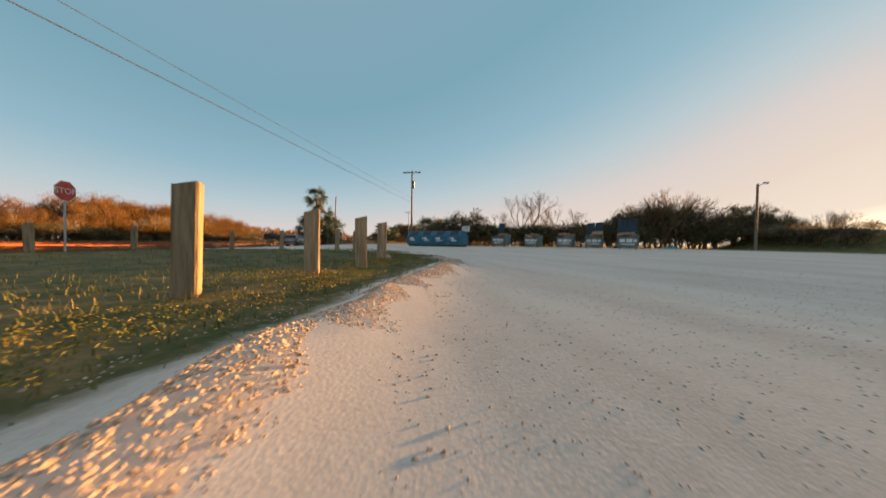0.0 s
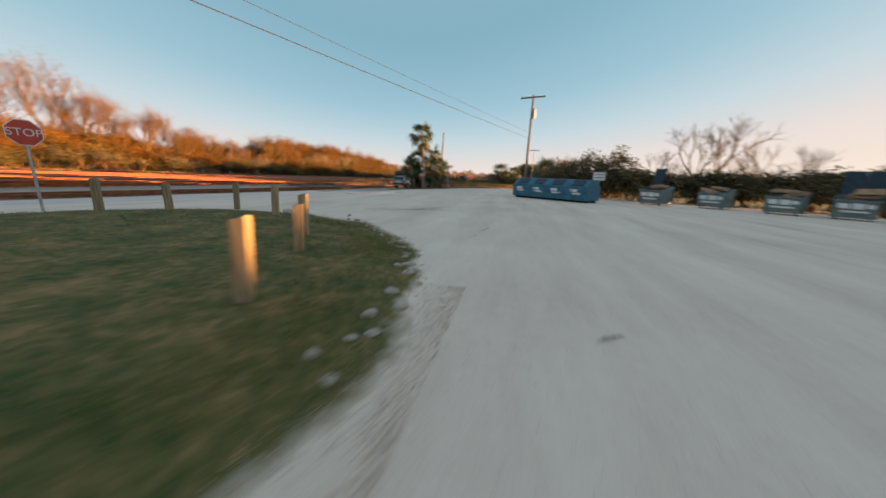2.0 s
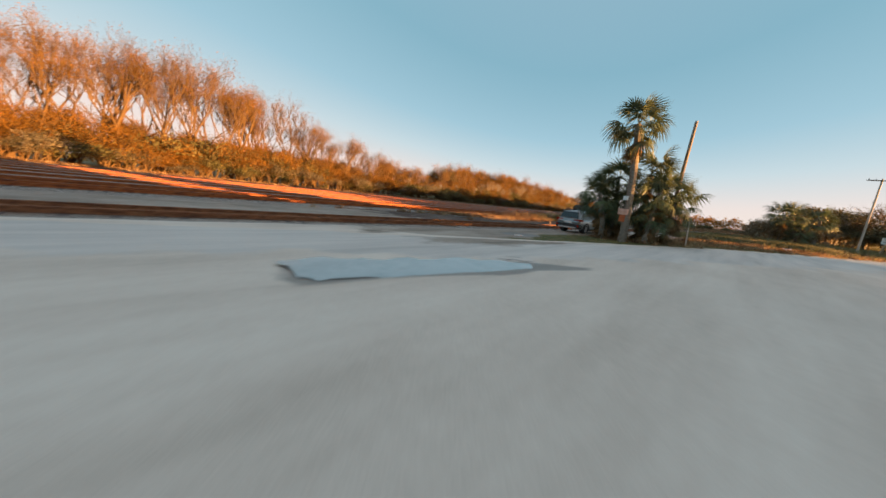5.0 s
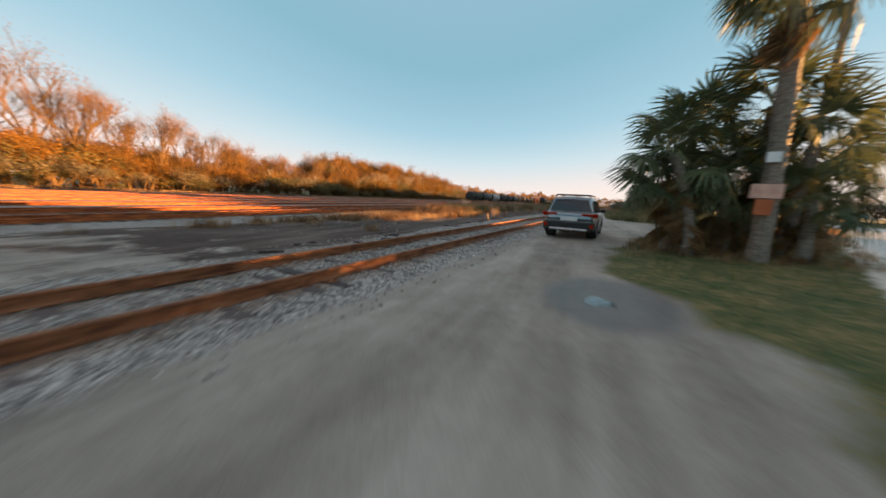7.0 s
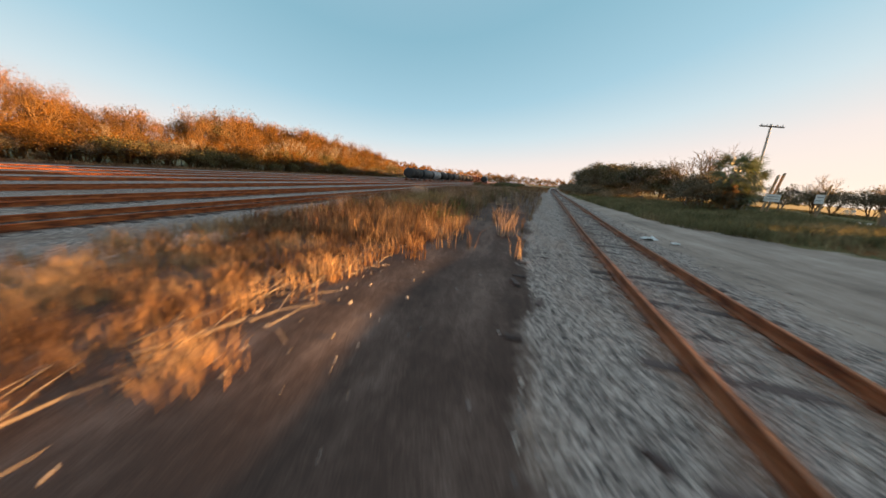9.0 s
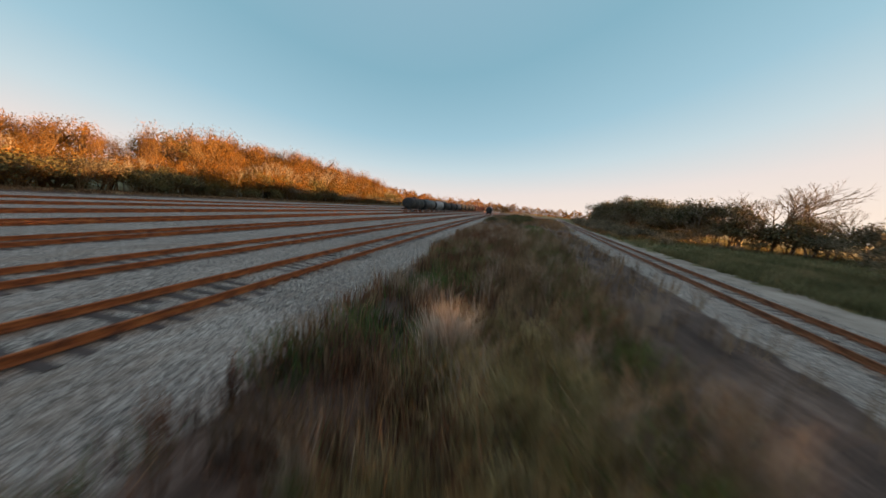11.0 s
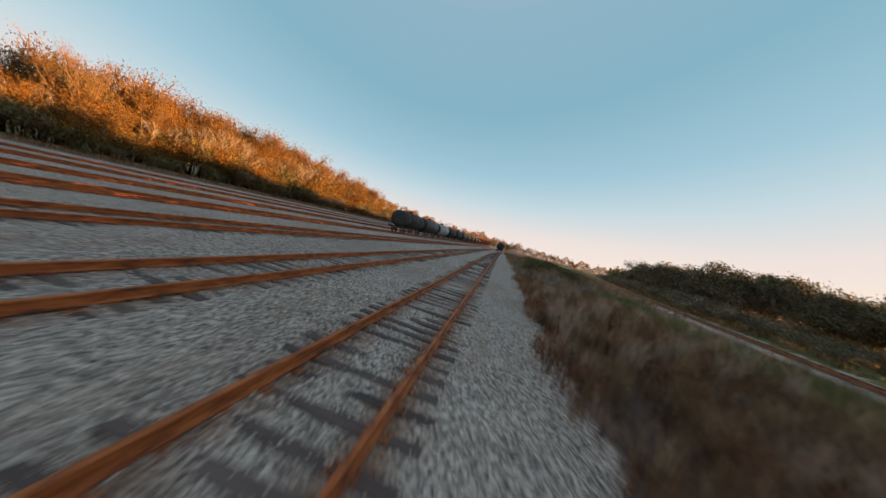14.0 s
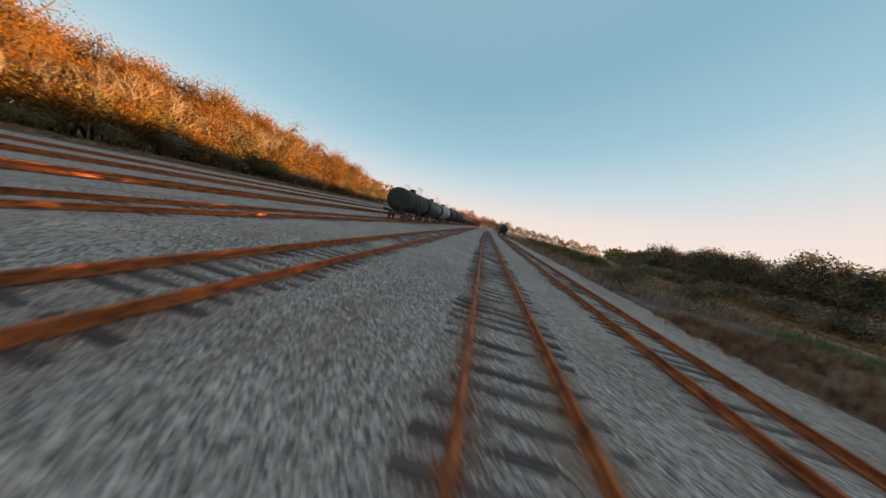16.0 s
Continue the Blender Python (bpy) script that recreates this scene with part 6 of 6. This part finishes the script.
x, y = tufts(15000, 9, 20, 70, 8, 120, .14, lambda a, b: (a - a_line(b) > np.interp(b, [-2, 8, 16, 30, 48], [60, 8.2, 5.2, 3.6, 2.6])) * (inside(ROAD, a, b) < -.3) * (.5 + .5 * smoothstep(-.3, .6, wave_noise(a, b, 5, 37))))
sow("verge_grass", "verge", x, y, .15, .5, .028, 8, "rough pale green and tan grass east of the line", .8)
x, y = tufts(9000, 9, 18.5, 33, 11, 46, .13, lambda a, b: (a - a_line(b) > np.interp(b, [8, 16, 30, 48], [8.2, 4.2, 3.4, 2.8])) * (inside(ROAD, a, b) < -.3) * (.45 + .55 * smoothstep(-.5, .3, wave_noise(a, b, 4, 48))))
sow("tall_verge_grass", "verge", x, y, .3, .72, .016, 17, "knee-high rough grass in the field beside the line", .6)
x, y = tufts(9000, 5, -52, -43.5, -60, 130, .2, lambda a, b: smoothstep(-44, -47, a))
sow("tall_dry_grass", "dry", x, y, .15, .6, .02, 9, "dry grass along the foot of the wood", .7)


cx, cy = np.array([10.9, 8.1, 6.5, 9.6, 7.2, 8.6, 5.6]), np.array([-7.1, -7.4, -4.0, -1.2, 2.0, 4.5, -8.0])
x, y = np.repeat(cx, 160) + r.normal(0, .2, 1120), np.repeat(cy, 160) + r.normal(0, .2, 1120)
sow("grass_tufts", "dry", x, y, .15, .45, .006, 14, "lone tufts of golden dry grass on the dirt", .8)


# ---------- loose stones ----------
def stones(name, mat, x, y, s0, s1, seed, label):
    q = np.random.RandomState(seed)
    n = len(x)
    s = q.uniform(s0, s1, n)
    z = land(x, y) + s * .15
    o = np.array([(1, 0, 0), (-1, 0, 0), (0, 1, 0), (0, -1, 0), (0, 0, 1), (0, 0, -1)], float)
    V = o[None] * s[:, None, None] * q.uniform(.55, 1.25, (n, 6, 3)) + q.uniform(-.25, .25, (n, 6, 3)) * s[:, None, None]
    a = q.uniform(0, 6.28, n)
    c, d = np.cos(a)[:, None], np.sin(a)[:, None]
    V = np.stack([V[..., 0] * c - V[..., 1] * d, V[..., 0] * d + V[..., 1] * c, V[..., 2] * .75], -1) + np.stack([x, y, z], 1)[:, None]
    f = np.array([(0, 2, 4), (2, 1, 4), (1, 3, 4), (3, 0, 4), (2, 0, 5), (1, 2, 5), (3, 1, 5), (0, 3, 5)])
    F = (np.arange(n)[:, None, None] * 6 + f[None]).reshape(-1, 3)
    return tagged(link_mesh(name, fast(name, V.reshape(-1, 3), F), M[mat]), label, "stones", kind="stuff")


n = 190000
x, y = r.uniform(29.4, 32.6, n), -51 + 10 * r.uniform(0, 1, n) ** 1.3
d = -inside(ISLAND, x, y)
k = r.uniform(0, 1, n) < .75 * np.exp(-((d - .54) / .24) ** 2) + .10 * ((d > -.1) & (d < .3))
stones("gravel_stones", "shell", x[k], y[k], .0035, .0095, 1, "loose pale shell gravel along the lawn's edge")
n = 26000
x, y = 28.5 + 9 * r.uniform(0, 1, n) ** 1.3, -51 + 20 * r.uniform(0, 1, n) ** 1.8
k = inside(ISLAND, x, y) < -.25
stones("gravel_stones", "shell", x[k], y[k], .002, .006, 2, "scattered small stones on the gravel lot")
n = 42000
y = 17 + 45 * r.uniform(0, 1, n) ** 1.2
x = np.interp(y, [17, 24, 36, 50, 62], [3.0, 1.5, -1.5, -6, -8]) + r.normal(0, 2.6, n)
k = (x < 3.4) & (x > -14)
stones("ballast_stones", "stone", x[k], y[k], .014, .036, 3, "loose grey ballast stones between the yard tracks")
n = 260
y = r.uniform(-10, 3, n)
stones("loose_stones", "stone", np.interp(y, [-10, -4, 3], [8.0, 8.8, 9.4]) + r.normal(0, 1.2, n), y, .01, .04, 5, "grey stones strewn over the dirt")
n = 16000
y = r.uniform(-16, 22, n)
x = a_line(y) + np.clip(r.normal(0, 1.1, n), -2.5, 2.4)
stones("ballast_stones", "stone", x, y, .014, .036, 4, "loose grey ballast stones along the single line")


# ---------- dead wood and litter ----------
rng = random.Random(77)
for i in range(64):
    y = rng.uniform(-9, 2.5) if i < 52 else rng.uniform(2, 8)
    x = along(y, [-9, -4, 0, 4, 8], [8.3, 8.7, 8.9, 9.4, 9.8]) + rng.gauss(0, .45)
    L = rng.uniform(.25, 1.0)
    bm = bmesh.new()
    pts = [(0, 0, 0), (L * .35, rng.uniform(-.1, .1), .05), (L * .7, rng.uniform(-.15, .15), .09), (L, rng.uniform(-.25, .25), rng.uniform(.02, .2))]
    tube(bm, pts, [.014, .011, .008, .004], 5)
    tube(bm, [pts[1], (L * .55, rng.uniform(.15, .4), .12), (L * .7, rng.uniform(.3, .6), .1)], [.008, .006, .003], 4)
    me = bpy.data.meshes.new("dead_branch")
    bm.to_mesh(me)
    bm.free()
    ob = link_mesh("dead_branch", me, M["deadwood"])
    ob.matrix_world = pose(x, y, zat(x, y) + .015, 0, 0, rng.uniform(-30, 70))
    tagged(ob, "bleached dead branch lying on the dirt", "branch", "dead branches on the dirt")
bm = bmesh.new()
tube(bm, [(0, 0, .0), (.02, .0, .5), (.05, .0, .95)], .025, 8)
me = bpy.data.meshes.new("marker_stake")
bm.to_mesh(me)
bm.free()
ob = link_mesh("marker_stake", me, M["yellow"])
ob.matrix_world = pose(22.4, -3.1, zat(22.4, -3.1), 0, 26, 30)
tagged(ob, "leaning yellow marker stake in the verge grass", "stake")
bm = bmesh.new()
tube(bm, [(0, 0, -.1), (-.05, 0, .8), (-.12, 0, 1.75)], .03, 8)
me = bpy.data.meshes.new("marker_post")
bm.to_mesh(me)
bm.free()
ob = link_mesh("marker_post", me, M["paleplastic"])
ob.matrix_world = pose(24.87, -4.66, zat(24.87, -4.66))
tagged(ob, "slim pale plastic marker post beside the palms", "post")
bm = bmesh.new()
bmesh.ops.create_grid(bm, x_segments=8, y_segments=6, size=.8)
for v in bm.verts:
    v.co.z = .25 * math.exp(-(v.co.x ** 2 + v.co.y ** 2) * 2) + rng.uniform(0, .05)
me = bpy.data.meshes.new("tarpaulin")
bm.to_mesh(me)
bm.free()
ob = link_mesh("tarpaulin", me, M["teal"])
ob.matrix_world = pose(59.6, -24.0, zat(59.6, -24.0) + .02, 0, 0, 30)
ob.modifiers.new("thickness", "SOLIDIFY").thickness = .02
tagged(ob, "crumpled teal tarpaulin heap at the lot's edge", "tarpaulin")

for i in range(22):
    x, y = 12.6 + rng.uniform(-1.2, .3), rng.uniform(-13, 6)
    x += float(a_line(y)) - float(a_line(-8.0))
    w = rng.uniform(.05, .16)
    bm = bmesh.new()
    box(bm, -w * 1.6, w * 1.6, -w * .4, w * .4, -.02, w * .35)
    for v in bm.verts:
        v.co += Vector((rng.uniform(-.3, .3) * w, rng.uniform(-.2, .2) * w, rng.uniform(-.1, .1) * w))
    me = bpy.data.meshes.new("wood_chunk")
    bevelled(bm, .006).to_mesh(me)
    bm.free()
    ob = link_mesh("wood_chunk", me, M["tie"])
    ob.matrix_world = pose(x, y, zat(x, y) + .01, 0, 0, rng.uniform(0, 180))
    tagged(ob, "dark splintered chunk of sleeper wood on ballast", "wood chunk", "debris beside the line")
for x, y in [(18.3, 9.1), (17.9, 10.2), (29.8, 9.0)] + [(rng.uniform(4.5, 8), rng.uniform(-9, 8)) for i in range(7)]:
    bm = bmesh.new()
    w = rng.uniform(.03, .09) * (3 if y > 8.5 else 1)
    bmesh.ops.create_grid(bm, x_segments=4, y_segments=4, size=w)
    for v in bm.verts:
        v.co.z = .02 + abs(rng.gauss(0, .3)) * w
    me = bpy.data.meshes.new("paper_litter")
    bm.to_mesh(me)
    bm.free()
    ob = link_mesh("paper_litter", me, M["plate"])
    ob.modifiers.new("thickness", "SOLIDIFY").thickness = .004
    ob.matrix_world = pose(x, y, zat(x, y), 0, 0, rng.uniform(0, 180))
    tagged(ob, "crumpled white scrap of litter on the ground", "litter", "litter beside the line")

# ---------- ties of the nearest tracks ----------
bm = bmesh.new()
box(bm, -0.16, 0.16, -0.095, 0.095, -0.01, 0.006)
for u, v in ((-0.11, -0.06), (-0.11, 0.06), (0.11, -0.06), (0.11, 0.06)):
    box(bm, u - 0.014, u + 0.014, v - 0.014, v + 0.014, 0.006, 0.03)
PLATE = bpy.data.meshes.new("tie_plate")
bm.to_mesh(PLATE)
bm.free()
PLATE.materials.append(M["wornrail"])
NEAR_ROOTS = list(dict.fromkeys(root for root, m, k in SINGLE))
for root, m, k in SINGLE:
    ob = new("tie", TIES[k])
    ob.parent = root
    ob.matrix_world = m
    if root in NEAR_ROOTS[:3]:
        for u in (-0.7525, 0.7525):
            p = new("tie_plate", PLATE)
            p.parent = root
            p.matrix_world = m @ pose(u, 0, 0)
